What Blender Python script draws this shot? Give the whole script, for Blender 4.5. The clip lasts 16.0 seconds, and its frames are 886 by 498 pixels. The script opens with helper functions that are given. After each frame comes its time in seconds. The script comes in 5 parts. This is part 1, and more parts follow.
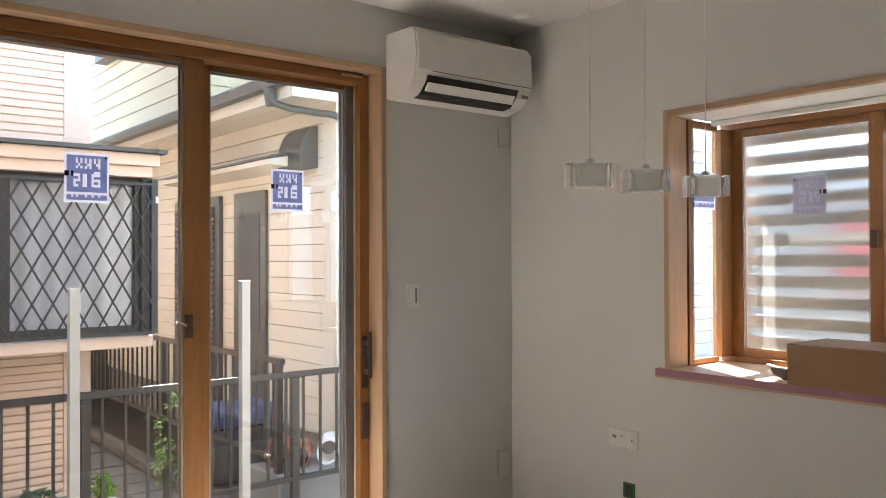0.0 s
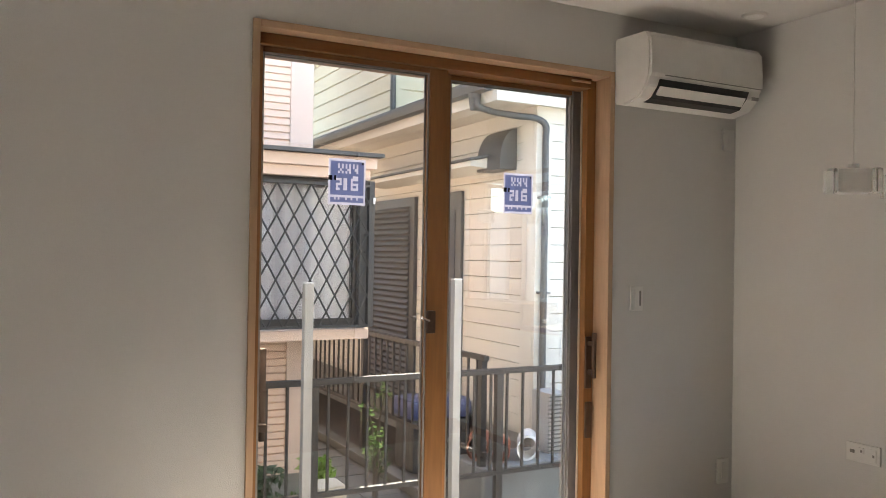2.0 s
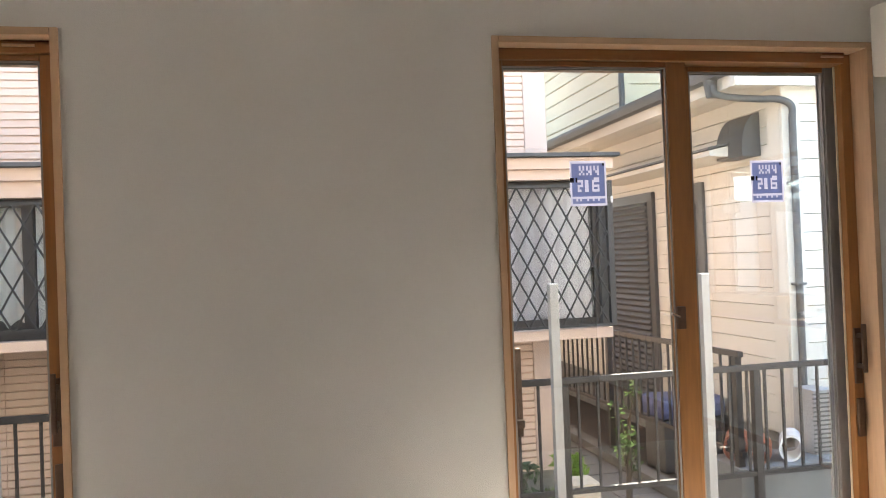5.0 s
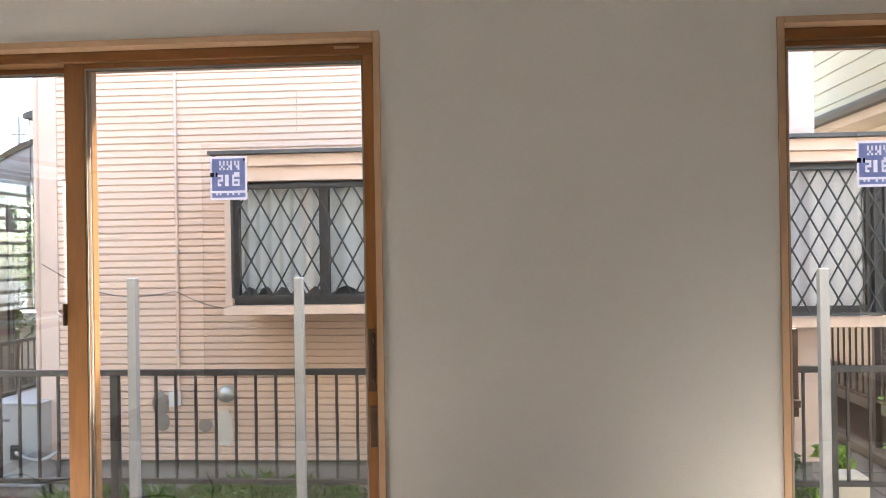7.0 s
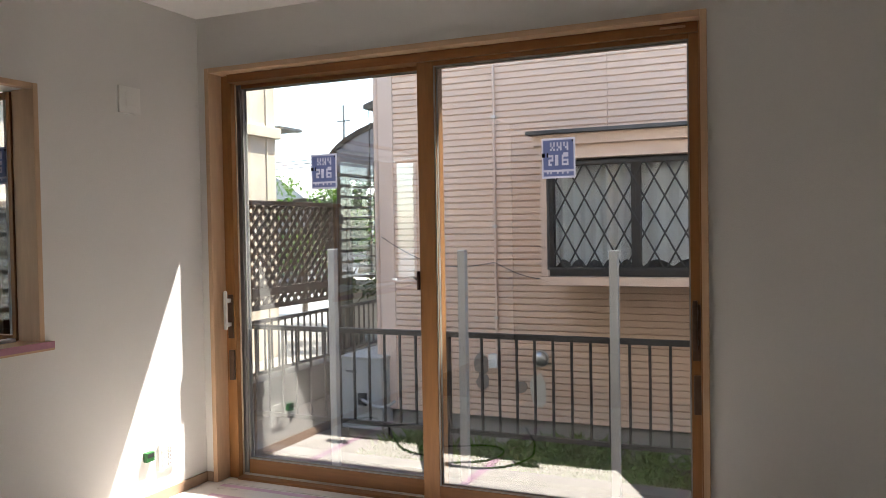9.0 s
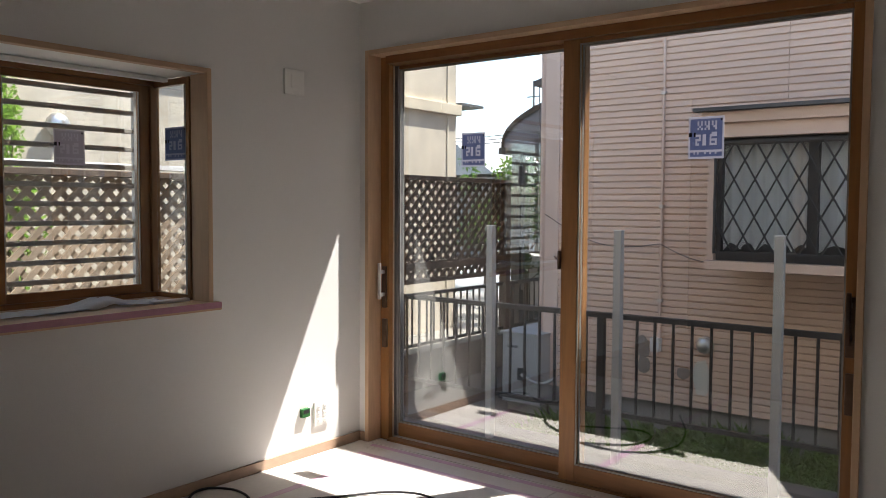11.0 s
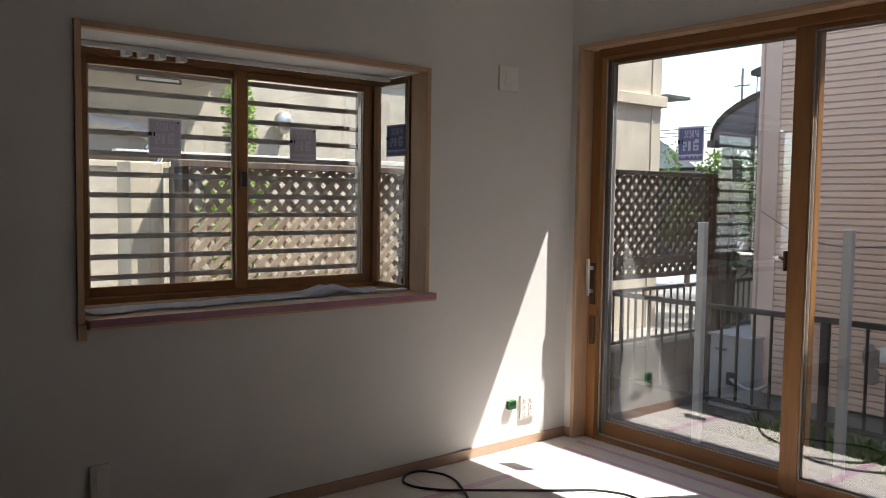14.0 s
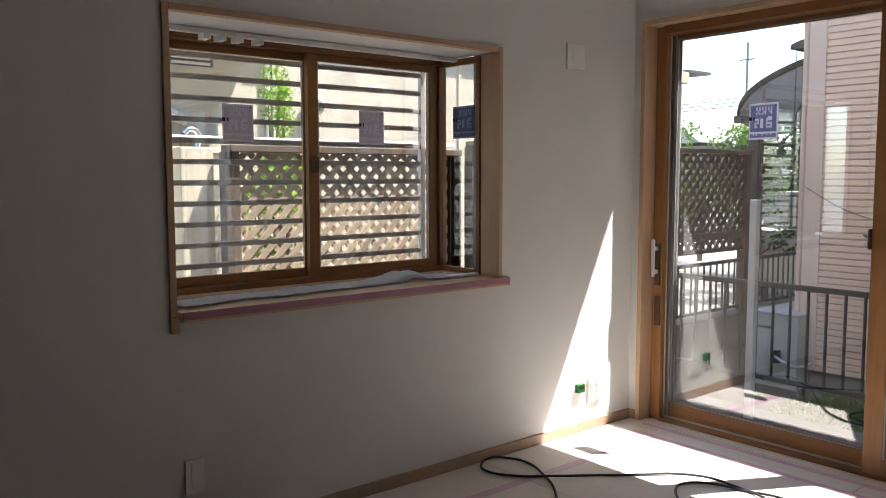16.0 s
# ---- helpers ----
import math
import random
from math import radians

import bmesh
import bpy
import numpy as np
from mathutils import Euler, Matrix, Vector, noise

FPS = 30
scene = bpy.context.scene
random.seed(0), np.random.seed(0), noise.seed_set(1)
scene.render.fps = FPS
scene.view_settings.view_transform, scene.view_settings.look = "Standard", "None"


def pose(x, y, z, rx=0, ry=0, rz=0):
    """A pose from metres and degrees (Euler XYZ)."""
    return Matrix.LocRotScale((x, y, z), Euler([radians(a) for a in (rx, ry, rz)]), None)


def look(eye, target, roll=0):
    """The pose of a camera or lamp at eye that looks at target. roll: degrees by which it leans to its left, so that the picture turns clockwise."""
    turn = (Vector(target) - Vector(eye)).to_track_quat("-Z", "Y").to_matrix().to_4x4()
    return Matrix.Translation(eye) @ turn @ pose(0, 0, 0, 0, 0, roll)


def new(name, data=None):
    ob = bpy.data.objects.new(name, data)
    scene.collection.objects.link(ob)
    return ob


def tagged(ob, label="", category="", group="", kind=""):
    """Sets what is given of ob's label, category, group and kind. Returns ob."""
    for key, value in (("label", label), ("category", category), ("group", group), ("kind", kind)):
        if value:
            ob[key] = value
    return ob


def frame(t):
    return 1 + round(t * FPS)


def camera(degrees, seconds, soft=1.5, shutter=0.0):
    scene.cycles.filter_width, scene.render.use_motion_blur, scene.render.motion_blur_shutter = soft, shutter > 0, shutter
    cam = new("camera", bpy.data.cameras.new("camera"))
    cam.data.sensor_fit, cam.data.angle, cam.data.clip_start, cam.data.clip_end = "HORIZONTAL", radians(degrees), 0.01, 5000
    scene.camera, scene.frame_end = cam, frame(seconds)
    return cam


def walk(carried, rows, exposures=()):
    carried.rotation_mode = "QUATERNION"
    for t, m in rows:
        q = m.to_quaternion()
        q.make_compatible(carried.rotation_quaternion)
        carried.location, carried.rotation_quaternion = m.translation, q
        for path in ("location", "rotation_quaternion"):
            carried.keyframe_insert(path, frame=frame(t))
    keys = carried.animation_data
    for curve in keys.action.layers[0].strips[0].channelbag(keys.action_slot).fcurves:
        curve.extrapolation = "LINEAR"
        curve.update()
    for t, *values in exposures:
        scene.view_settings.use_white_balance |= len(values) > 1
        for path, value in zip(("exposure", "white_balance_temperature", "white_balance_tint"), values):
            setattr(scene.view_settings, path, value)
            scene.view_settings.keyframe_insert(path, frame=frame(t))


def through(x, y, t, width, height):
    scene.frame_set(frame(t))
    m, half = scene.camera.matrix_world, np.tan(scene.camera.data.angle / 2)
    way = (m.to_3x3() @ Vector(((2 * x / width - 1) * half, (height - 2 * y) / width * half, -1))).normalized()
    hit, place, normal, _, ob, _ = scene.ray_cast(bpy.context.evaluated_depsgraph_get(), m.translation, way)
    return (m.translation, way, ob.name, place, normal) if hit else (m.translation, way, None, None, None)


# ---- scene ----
cam = camera(56.9, 16.0, soft=0.6)
EXPO = [(0, 3.4, 6550, 10), (1.5, 3.28, 6650, 10), (2.5, 3.17, 6700, 10), (5.5, 3.42, 6600, 10), (6.2, 3.48, 6550, 10), (7, 3.52, 6550, 10), (8, 3.07, 6500, 10), (9, 2.47, 6450, 10), (11.5, 1.8, 6300, 11), (12.5, 1.73, 6300, 11), (14.5, 1.82, 6300, 11), (16, 2.25, 6300, 11)]
PATH = [
    (0, (1.063, -2.929, 1.309), (2.316, -1.37, 1.331), -0.2),
    (0.5, (0.928, -2.921, 1.306), (2.095, -1.297, 1.329), 0.1),
    (1, (0.829, -2.894, 1.304), (1.925, -1.221, 1.334), 0.2),
    (1.5, (0.782, -2.874, 1.306), (1.797, -1.15, 1.331), 0.6),
    (2, (0.757, -2.837, 1.317), (1.692, -1.068, 1.335), 0.9),
    (2.5, (0.735, -2.838, 1.313), (1.594, -1.032, 1.333), 1.1),
    (3, (0.694, -2.843, 1.31), (1.493, -1.009, 1.336), 0.5),
    (5.5, (0.666, -2.949, 1.323), (0.945, -0.969, 1.344), -1.8),
    (6, (0.541, -3.002, 1.325), (0.695, -1.008, 1.341), -0.9),
    (6.5, (0.439, -3.069, 1.305), (0.474, -1.069, 1.325), -0.7),
    (7, (0.45, -3.124, 1.29), (0.311, -1.129, 1.294), -0.9),
    (7.5, (0.465, -3.11, 1.286), (0.049, -1.154, 1.278), -0.2),
    (8, (0.468, -3.158, 1.29), (-0.172, -1.263, 1.258), -0.8),
    (8.5, (0.456, -3.233, 1.308), (-0.322, -1.391, 1.259), -0.9),
    (9, (0.359, -3.374, 1.295), (-0.457, -1.549, 1.246), -1.0),
    (11.5, (0.619, -3.284, 1.307), (-0.687, -1.774, 1.192), 0.2),
    (12, (0.6, -3.299, 1.301), (-0.766, -1.842, 1.188), -0.2),
    (12.5, (0.579, -3.315, 1.303), (-0.847, -1.917, 1.191), -0.2),
    (13, (0.553, -3.331, 1.309), (-0.922, -1.985, 1.194), 0.2),
    (13.5, (0.535, -3.346, 1.306), (-0.98, -2.046, 1.189), 0.4),
    (14, (0.533, -3.37, 1.316), (-1.017, -2.112, 1.189), 0.8),
    (14.5, (0.513, -3.389, 1.305), (-1.07, -2.172, 1.185), 0.2),
    (15, (0.439, -3.424, 1.294), (-1.184, -2.261, 1.166), 0.2),
    (15.5, (0.33, -3.55, 1.314), (-1.296, -2.397, 1.161), -2.8),
    (16, (0.244, -3.613, 1.332), (-1.293, -2.346, 1.154), -0.1),
]
walk(cam, [(t, look(eye, target, roll)) for t, eye, target, roll in PATH], EXPO)

# ---------- world and light ----------
SUN = Vector((0.56, 1.0, 2.12)).normalized()
world = bpy.data.worlds.new("world")
scene.world = world
world.use_nodes = True
wn = world.node_tree
sky = wn.nodes.new("ShaderNodeTexSky")
sky.sky_type = "NISHITA"
sky.sun_disc = False
sky.sun_elevation = math.asin(SUN.z)
sky.sun_rotation = math.atan2(SUN.x, SUN.y)
wn.links.new(sky.outputs[0], wn.nodes["Background"].inputs[0])
wn.nodes["Background"].inputs[1].default_value = 0.15
lamp = bpy.data.lights.new("sun", "SUN")
lamp.energy, lamp.angle, lamp.color = 4.5, radians(0.53), (1.0, 0.95, 0.87)
sun = new("sun", lamp)
sun.matrix_world = look(SUN * 40, (0, 0, 0))

# ---------- materials ----------


def mat(name, col, rough=0.6, vary=0.12, scale=6.0, grain=90.0, bump=0.1, metal=0.0, col2=None, stretch=(1, 1, 1), piece=0.0, spec=0.5):
    """A surface with slow stains and fine grain, from its base colour."""
    m = bpy.data.materials.new(name)
    m.use_nodes = True
    t = m.node_tree
    b = t.nodes["Principled BSDF"]
    b.inputs["Roughness"].default_value = rough
    b.inputs["Metallic"].default_value = metal
    b.inputs["Specular IOR Level"].default_value = spec
    co = t.nodes.new("ShaderNodeTexCoord")
    mp = t.nodes.new("ShaderNodeMapping")
    mp.inputs["Scale"].default_value = stretch
    t.links.new(co.outputs["Object"], mp.inputs[0])
    n1 = t.nodes.new("ShaderNodeTexNoise")
    n1.inputs["Scale"].default_value, n1.inputs["Detail"].default_value = scale, 5
    n2 = t.nodes.new("ShaderNodeTexNoise")
    n2.inputs["Scale"].default_value, n2.inputs["Detail"].default_value = grain, 3
    for n in (n1, n2):
        t.links.new(mp.outputs[0], n.inputs["Vector"])
    add = t.nodes.new("ShaderNodeMath")
    add.operation = "MULTIPLY_ADD"
    add.inputs[1].default_value = 0.35
    t.links.new(n2.outputs[0], add.inputs[0])
    t.links.new(n1.outputs[0], add.inputs[2])
    ramp = t.nodes.new("ShaderNodeValToRGB")
    lo = col2 or tuple(c * (1 - 2 * vary) for c in col)
    ramp.color_ramp.elements[0].position, ramp.color_ramp.elements[1].position = 0.45, 0.9
    ramp.color_ramp.elements[0].color = (*lo, 1)
    ramp.color_ramp.elements[1].color = (*[min(1, c * (1 + vary * 0.4)) for c in col], 1)
    t.links.new(add.outputs[0], ramp.inputs[0])
    out = ramp.outputs[0]
    if piece:
        info = t.nodes.new("ShaderNodeObjectInfo")
        rng = t.nodes.new("ShaderNodeMapRange")
        rng.inputs[3].default_value, rng.inputs[4].default_value = 1 - piece, 1 + piece
        hsv = t.nodes.new("ShaderNodeHueSaturation")
        t.links.new(info.outputs["Random"], rng.inputs[0])
        t.links.new(rng.outputs[0], hsv.inputs["Value"])
        t.links.new(out, hsv.inputs["Color"])
        out = hsv.outputs[0]
    t.links.new(out, b.inputs["Base Color"])
    if bump:
        bp = t.nodes.new("ShaderNodeBump")
        bp.inputs["Strength"].default_value, bp.inputs["Distance"].default_value = bump, 0.004
        t.links.new(n2.outputs[0], bp.inputs["Height"])
        t.links.new(bp.outputs[0], b.inputs["Normal"])
    return m


def clear_glass(name, tint=(1, 1, 1), ior=1.5, gain=1.0):
    """Thin pane: see-through, with the gloss of its surface."""
    m = bpy.data.materials.new(name)
    m.use_nodes = True
    t = m.node_tree
    t.nodes.remove(t.nodes["Principled BSDF"])
    tr, gl, mx = t.nodes.new("ShaderNodeBsdfTransparent"), t.nodes.new("ShaderNodeBsdfGlossy"), t.nodes.new("ShaderNodeMixShader")
    tr.inputs[0].default_value = (*tint, 1)
    gl.inputs["Roughness"].default_value = 0.0
    lw = t.nodes.new("ShaderNodeLayerWeight")
    lw.inputs["Blend"].default_value = 0.5
    pw, sc = t.nodes.new("ShaderNodeMath"), t.nodes.new("ShaderNodeMath")
    pw.operation, sc.operation = "POWER", "MULTIPLY_ADD"
    pw.inputs[1].default_value = 5.0
    r0 = ((ior - 1) / (ior + 1)) ** 2
    sc.inputs[1].default_value, sc.inputs[2].default_value = (1 - r0) * gain, r0 * gain
    t.links.new(lw.outputs["Facing"], pw.inputs[0])
    t.links.new(pw.outputs[0], sc.inputs[0])
    t.links.new(sc.outputs[0], mx.inputs[0])
    t.links.new(tr.outputs[0], mx.inputs[1])
    t.links.new(gl.outputs[0], mx.inputs[2])
    t.links.new(mx.outputs[0], t.nodes["Material Output"].inputs[0])
    return m


def see_through_paper(name, col, through=0.5):
    """Thin paper that lets part of the light behind it pass."""
    m = bpy.data.materials.new(name)
    m.use_nodes = True
    t = m.node_tree
    t.nodes.remove(t.nodes["Principled BSDF"])
    di, tl, mx = t.nodes.new("ShaderNodeBsdfDiffuse"), t.nodes.new("ShaderNodeBsdfTranslucent"), t.nodes.new("ShaderNodeMixShader")
    nz, hs = t.nodes.new("ShaderNodeTexNoise"), t.nodes.new("ShaderNodeMixRGB")
    nz.inputs["Scale"].default_value = 30
    hs.inputs[1].default_value, hs.inputs[2].default_value = (*[c * 0.85 for c in col], 1), (*col, 1)
    t.links.new(nz.outputs[0], hs.inputs[0])
    for n in (di, tl):
        t.links.new(hs.outputs[0], n.inputs[0])
    mx.inputs[0].default_value = through
    t.links.new(di.outputs[0], mx.inputs[1])
    t.links.new(tl.outputs[0], mx.inputs[2])
    t.links.new(mx.outputs[0], t.nodes["Material Output"].inputs[0])
    return m


def frosted(name, col, rough, trans):
    m = bpy.data.materials.new(name)
    m.use_nodes = True
    b = m.node_tree.nodes["Principled BSDF"]
    b.inputs["Base Color"].default_value = (*col, 1)
    b.inputs["Roughness"].default_value = rough
    b.inputs["Transmission Weight"].default_value = trans
    b.inputs["IOR"].default_value = 1.1
    return m


M_WALL = mat("wallpaper", (0.72, 0.71, 0.685), 0.85, 0.03, 1.5, 260, 0.25)
M_CEIL = mat("ceiling_paper", (0.80, 0.785, 0.76), 0.9, 0.03, 1.2, 220, 0.2)
M_PINE = mat("pale_trim_wood", (0.60, 0.40, 0.25), 0.5, 0.14, 5, 60, 0.08, stretch=(1, 1, 0.12))
M_PINEH = mat("pale_trim_wood_level", (0.60, 0.40, 0.25), 0.5, 0.14, 5, 60, 0.08, stretch=(0.12, 1, 1))
M_SASH = mat("brown_sash_wood", (0.345, 0.16, 0.053), 0.45, 0.2, 6, 70, 0.06, stretch=(1, 1, 0.1))
M_SASHH = mat("brown_sash_wood_level", (0.31, 0.14, 0.046), 0.45, 0.2, 6, 70, 0.06, stretch=(0.1, 1, 1))
M_SASHY = mat("brown_sash_wood_side", (0.30, 0.135, 0.045), 0.45, 0.2, 6, 70, 0.06, stretch=(1, 0.1, 1))
M_PINEY = mat("pale_trim_wood_side", (0.60, 0.40, 0.25), 0.5, 0.14, 5, 60, 0.08, stretch=(1, 0.12, 1))
M_ALU = mat("grey_aluminium", (0.55, 0.54, 0.52), 0.45, 0.08, 8, 120, 0.03, metal=0.5)
M_GREYA = mat("grey_lilac_aluminium", (0.27, 0.26, 0.265), 0.4, 0.08, 6, 110, 0.02, metal=0.35)
M_DARKMET = mat("dark_bronze_metal", (0.05, 0.043, 0.038), 0.5, 0.15, 10, 120, 0.03, metal=0.15)
M_GRILLE = mat("black_grille_and_shaded_post_paint", (0.04, 0.037, 0.035), 0.55, 0.15, 10, 120, 0.03)
M_SHUT = mat("dark_shutter_paint", (0.07, 0.066, 0.063), 0.55, 0.1, 5, 70, 0.05)
M_BROWNMET = mat("brown_handle_metal", (0.13, 0.085, 0.06), 0.4, 0.15, 20, 120, 0.02, metal=0.5)
M_CHROME = mat("chrome", (0.8, 0.8, 0.8), 0.15, 0.05, 20, 120, 0.0, metal=1.0)
M_STEEL = mat("brushed_steel", (0.62, 0.61, 0.58), 0.35, 0.08, 15, 120, 0.02, metal=0.85)
M_WHITEP = mat("white_plastic", (0.80, 0.79, 0.76), 0.4, 0.03, 8, 120, 0.0)
M_GREYP = mat("grey_plastic", (0.30, 0.29, 0.27), 0.5, 0.08, 8, 120, 0.0)
M_BLACKP = mat("black_rubber", (0.02, 0.02, 0.022), 0.5, 0.1, 10, 120, 0.02)
M_GREEN = mat("green_plastic", (0.02, 0.13, 0.03), 0.5, 0.1, 10, 120, 0.0)
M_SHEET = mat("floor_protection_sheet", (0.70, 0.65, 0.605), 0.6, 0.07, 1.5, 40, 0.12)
# Greyer copy of the sheet for unseen floor, to weaken bounced sunlight.
M_SHEET2 = mat("bounce_dimming_floor_sheet", (0.50, 0.465, 0.43), 0.6, 0.07, 1.5, 40, 0.12)
M_TAPE = mat("pink_masking_tape", (0.62, 0.40, 0.52), 0.5, 0.1, 5, 60, 0.05)
M_PURPLE = mat("purple_edge_tape", (0.40, 0.19, 0.25), 0.5, 0.12, 5, 60, 0.05)
M_CARD = mat("cardboard", (0.36, 0.22, 0.12), 0.8, 0.12, 5, 80, 0.1)
M_FILM = mat("white_plastic_film", (0.86, 0.86, 0.89), 0.35, 0.06, 8, 60, 0.1)
M_GLASS = clear_glass("window_glass", (0.95, 0.965, 0.955), gain=3.8)
M_GLASSN = clear_glass("plain_window_glass", (0.99, 0.995, 0.99))
M_FLOOR = mat("unseen_dark_floor", (0.24, 0.13, 0.07), 0.4, 0.2, 4, 50, 0.08, stretch=(0.12, 1, 1))
M_FROST = frosted("obscure_glass", (0.74, 0.76, 0.745), 0.42, 1.0)
M_CRYS = frosted("crystal_block", (0.96, 0.98, 0.97), 0.12, 0.75)
M_BLUE = see_through_paper("sticker_blue", (0.235, 0.265, 0.39), 0.65)
M_STWHITE = see_through_paper("sticker_white", (0.56, 0.56, 0.63), 0.6)
M_PINK = mat("pink_siding", (0.80, 0.575, 0.44), 0.7, 0.07, 1.2, 50, 0.15, stretch=(0.4, 1, 1), piece=0.03)
M_PINKTRIM = mat("pink_trim", (0.715, 0.53, 0.425), 0.65, 0.06, 2, 60, 0.1)
M_CREAM = mat("cream_siding", (0.70, 0.66, 0.57), 0.7, 0.07, 1.5, 50, 0.15, piece=0.03)
M_STUCCO = mat("beige_stucco", (0.64, 0.56, 0.44), 0.9, 0.12, 3, 28, 0.9)
M_STUCCO2 = mat("pale_stucco_band", (0.66, 0.57, 0.43), 0.9, 0.08, 3, 40, 0.5)
M_CONC = mat("concrete", (0.27, 0.265, 0.25), 0.9, 0.16, 2.5, 45, 0.4)
# Copy of the concrete, darkened to carry the shade on low walls and slabs.
M_DARKCONC = mat("darkened_concrete", (0.115, 0.11, 0.10), 0.9, 0.22, 2.5, 45, 0.4)
# Greyed lilac copies of the label colours, painting in the backlight at the bays.
M_LABELG = see_through_paper("backlit_label_field", (0.62, 0.58, 0.64), 0.8)
M_LABELP = see_through_paper("backlit_label_bars", (0.74, 0.71, 0.77), 0.8)
M_POST = mat("matt_aluminium_post", (0.43, 0.405, 0.37), 0.55, 0.08, 8, 120, 0.03, metal=0.1)
M_LAMPW = see_through_paper("frosted_lamp_glass", (0.93, 0.93, 0.91), 0.6)
M_LEAFD = see_through_paper("dull_leaf_green", (0.095, 0.145, 0.05), 0.4)
M_PATCH = mat("tan_mark", (0.32, 0.27, 0.225), 0.9, 0.15, 6, 60, 0.3)
M_BASE = mat("brown_baseboard_wood", (0.43, 0.29, 0.20), 0.5, 0.16, 5, 60, 0.08, stretch=(0.3, 0.3, 1))
# Leaf green brightened so the sunlight on the shrubs sits in the colour.
M_LEAFB = see_through_paper("sunlit_leaf_green", (0.26, 0.42, 0.07), 0.5)
M_YARD = mat("yard_gravel", (0.27, 0.245, 0.205), 0.9, 0.3, 4, 40, 0.5)
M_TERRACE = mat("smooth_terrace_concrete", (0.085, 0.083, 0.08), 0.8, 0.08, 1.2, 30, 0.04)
M_CREAM2 = mat("yellow_cream_siding", (0.74, 0.65, 0.44), 0.7, 0.07, 1.5, 50, 0.15, piece=0.03)
M_SOIL = mat("damp_soil", (0.065, 0.05, 0.037), 0.95, 0.3, 2.2, 30, 0.9)
M_ROOF = mat("dark_roof", (0.10, 0.095, 0.09), 0.7, 0.2, 4, 50, 0.3)
M_GREYM = mat("grey_painted_metal", (0.088, 0.086, 0.081), 0.5, 0.1, 5, 70, 0.05)
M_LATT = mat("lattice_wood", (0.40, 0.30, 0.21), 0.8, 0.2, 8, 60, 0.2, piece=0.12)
# Dark wood of posts and rails, also painted shade on the second fence's slats.
M_LATTP = mat("lattice_post_and_shade_wood", (0.13, 0.09, 0.065), 0.8, 0.2, 8, 60, 0.2)
M_LEAF = see_through_paper("leaf_green", (0.13, 0.24, 0.04), 0.4)
M_LEAF2 = mat("dark_leaf_green", (0.05, 0.095, 0.03), 0.55, 0.3, 10, 60, 0.1)
M_GRASS = see_through_paper("weed_green", (0.11, 0.19, 0.035), 0.35)
M_BARK = mat("bark", (0.12, 0.085, 0.06), 0.9, 0.2, 10, 60, 0.4)
M_CURT = mat("lace_curtain", (0.95, 0.95, 0.93), 0.9, 0.04, 10, 130, 0.3)
M_CURT2 = mat("pink_curtain", (0.92, 0.86, 0.87), 0.9, 0.05, 6, 130, 0.3)
# Dark colour standing in for unlit depth behind panes and at wall_south.
M_SHADE = mat("painted_dark_interior", (0.10, 0.10, 0.10), 0.9, 0.1, 6, 60, 0.0)
M_TERRA = mat("terracotta", (0.38, 0.13, 0.07), 0.8, 0.12, 8, 60, 0.2)
M_BLUEP = mat("blue_tarp", (0.10, 0.12, 0.24), 0.5, 0.1, 5, 60, 0.1)
M_RED = mat("red_paint", (0.42, 0.10, 0.10), 0.5, 0.1, 5, 60, 0.0)
# White paint greyed down, with the shade on the outdoor units in its colour.
M_UNIT = mat("shade_greyed_paint", (0.42, 0.41, 0.385), 0.5, 0.1, 4, 60, 0.05)
M_PALE = mat("pale_outer_wall", (0.27, 0.27, 0.26), 0.8, 0.06, 2, 40, 0.2)
M_POLY = frosted("smoked_polycarbonate", (0.24, 0.21, 0.24), 0.2, 0.5)

# ---------- mesh helpers ----------
BASE = {}


def B(bm, x0, x1, y0, y1, z0, z1, bevel=0.0):
    """A box into bm, with its long edges rounded."""
    lo, hi = (min(x0, x1), min(y0, y1), min(z0, z1)), (max(x0, x1), max(y0, y1), max(z0, z1))
    vs = [bm.verts.new((x, y, z)) for x in (lo[0], hi[0]) for y in (lo[1], hi[1]) for z in (lo[2], hi[2])]
    fs = [bm.faces.new([vs[i] for i in q]) for q in ((0, 1, 3, 2), (4, 6, 7, 5), (0, 4, 5, 1), (2, 3, 7, 6), (0, 2, 6, 4), (1, 5, 7, 3))]
    if bevel:
        es = list({e for f in fs for e in f.edges})
        bmesh.ops.bevel(bm, geom=es, offset=bevel, segments=2, affect="EDGES", profile=0.6)
    return bm


def box(x0, x1, y0, y1, z0, z1, bevel=0.0):
    return B(bmesh.new(), x0, x1, y0, y1, z0, z1, bevel)


def C(bm, p, q, r, seg=12, r2=None):
    """A round bar from p to q into bm."""
    p, q = Vector(p), Vector(q)
    d = q - p
    m = Matrix.Translation((p + q) / 2) @ d.to_track_quat("Z", "Y").to_matrix().to_4x4()
    bmesh.ops.create_cone(bm, cap_ends=True, segments=seg, radius1=r, radius2=r if r2 is None else r2, depth=d.length, matrix=m)
    return bm


def rod(p, q, r, seg=12, r2=None):
    return C(bmesh.new(), p, q, r, seg, r2)


def ball(c, r, sx=1, sy=1, sz=1, u=20, v=12):
    bm = bmesh.new()
    bmesh.ops.create_uvsphere(bm, u_segments=u, v_segments=v, radius=r, matrix=Matrix.Translation(c) @ Matrix.Diagonal((sx, sy, sz, 1)))
    return bm


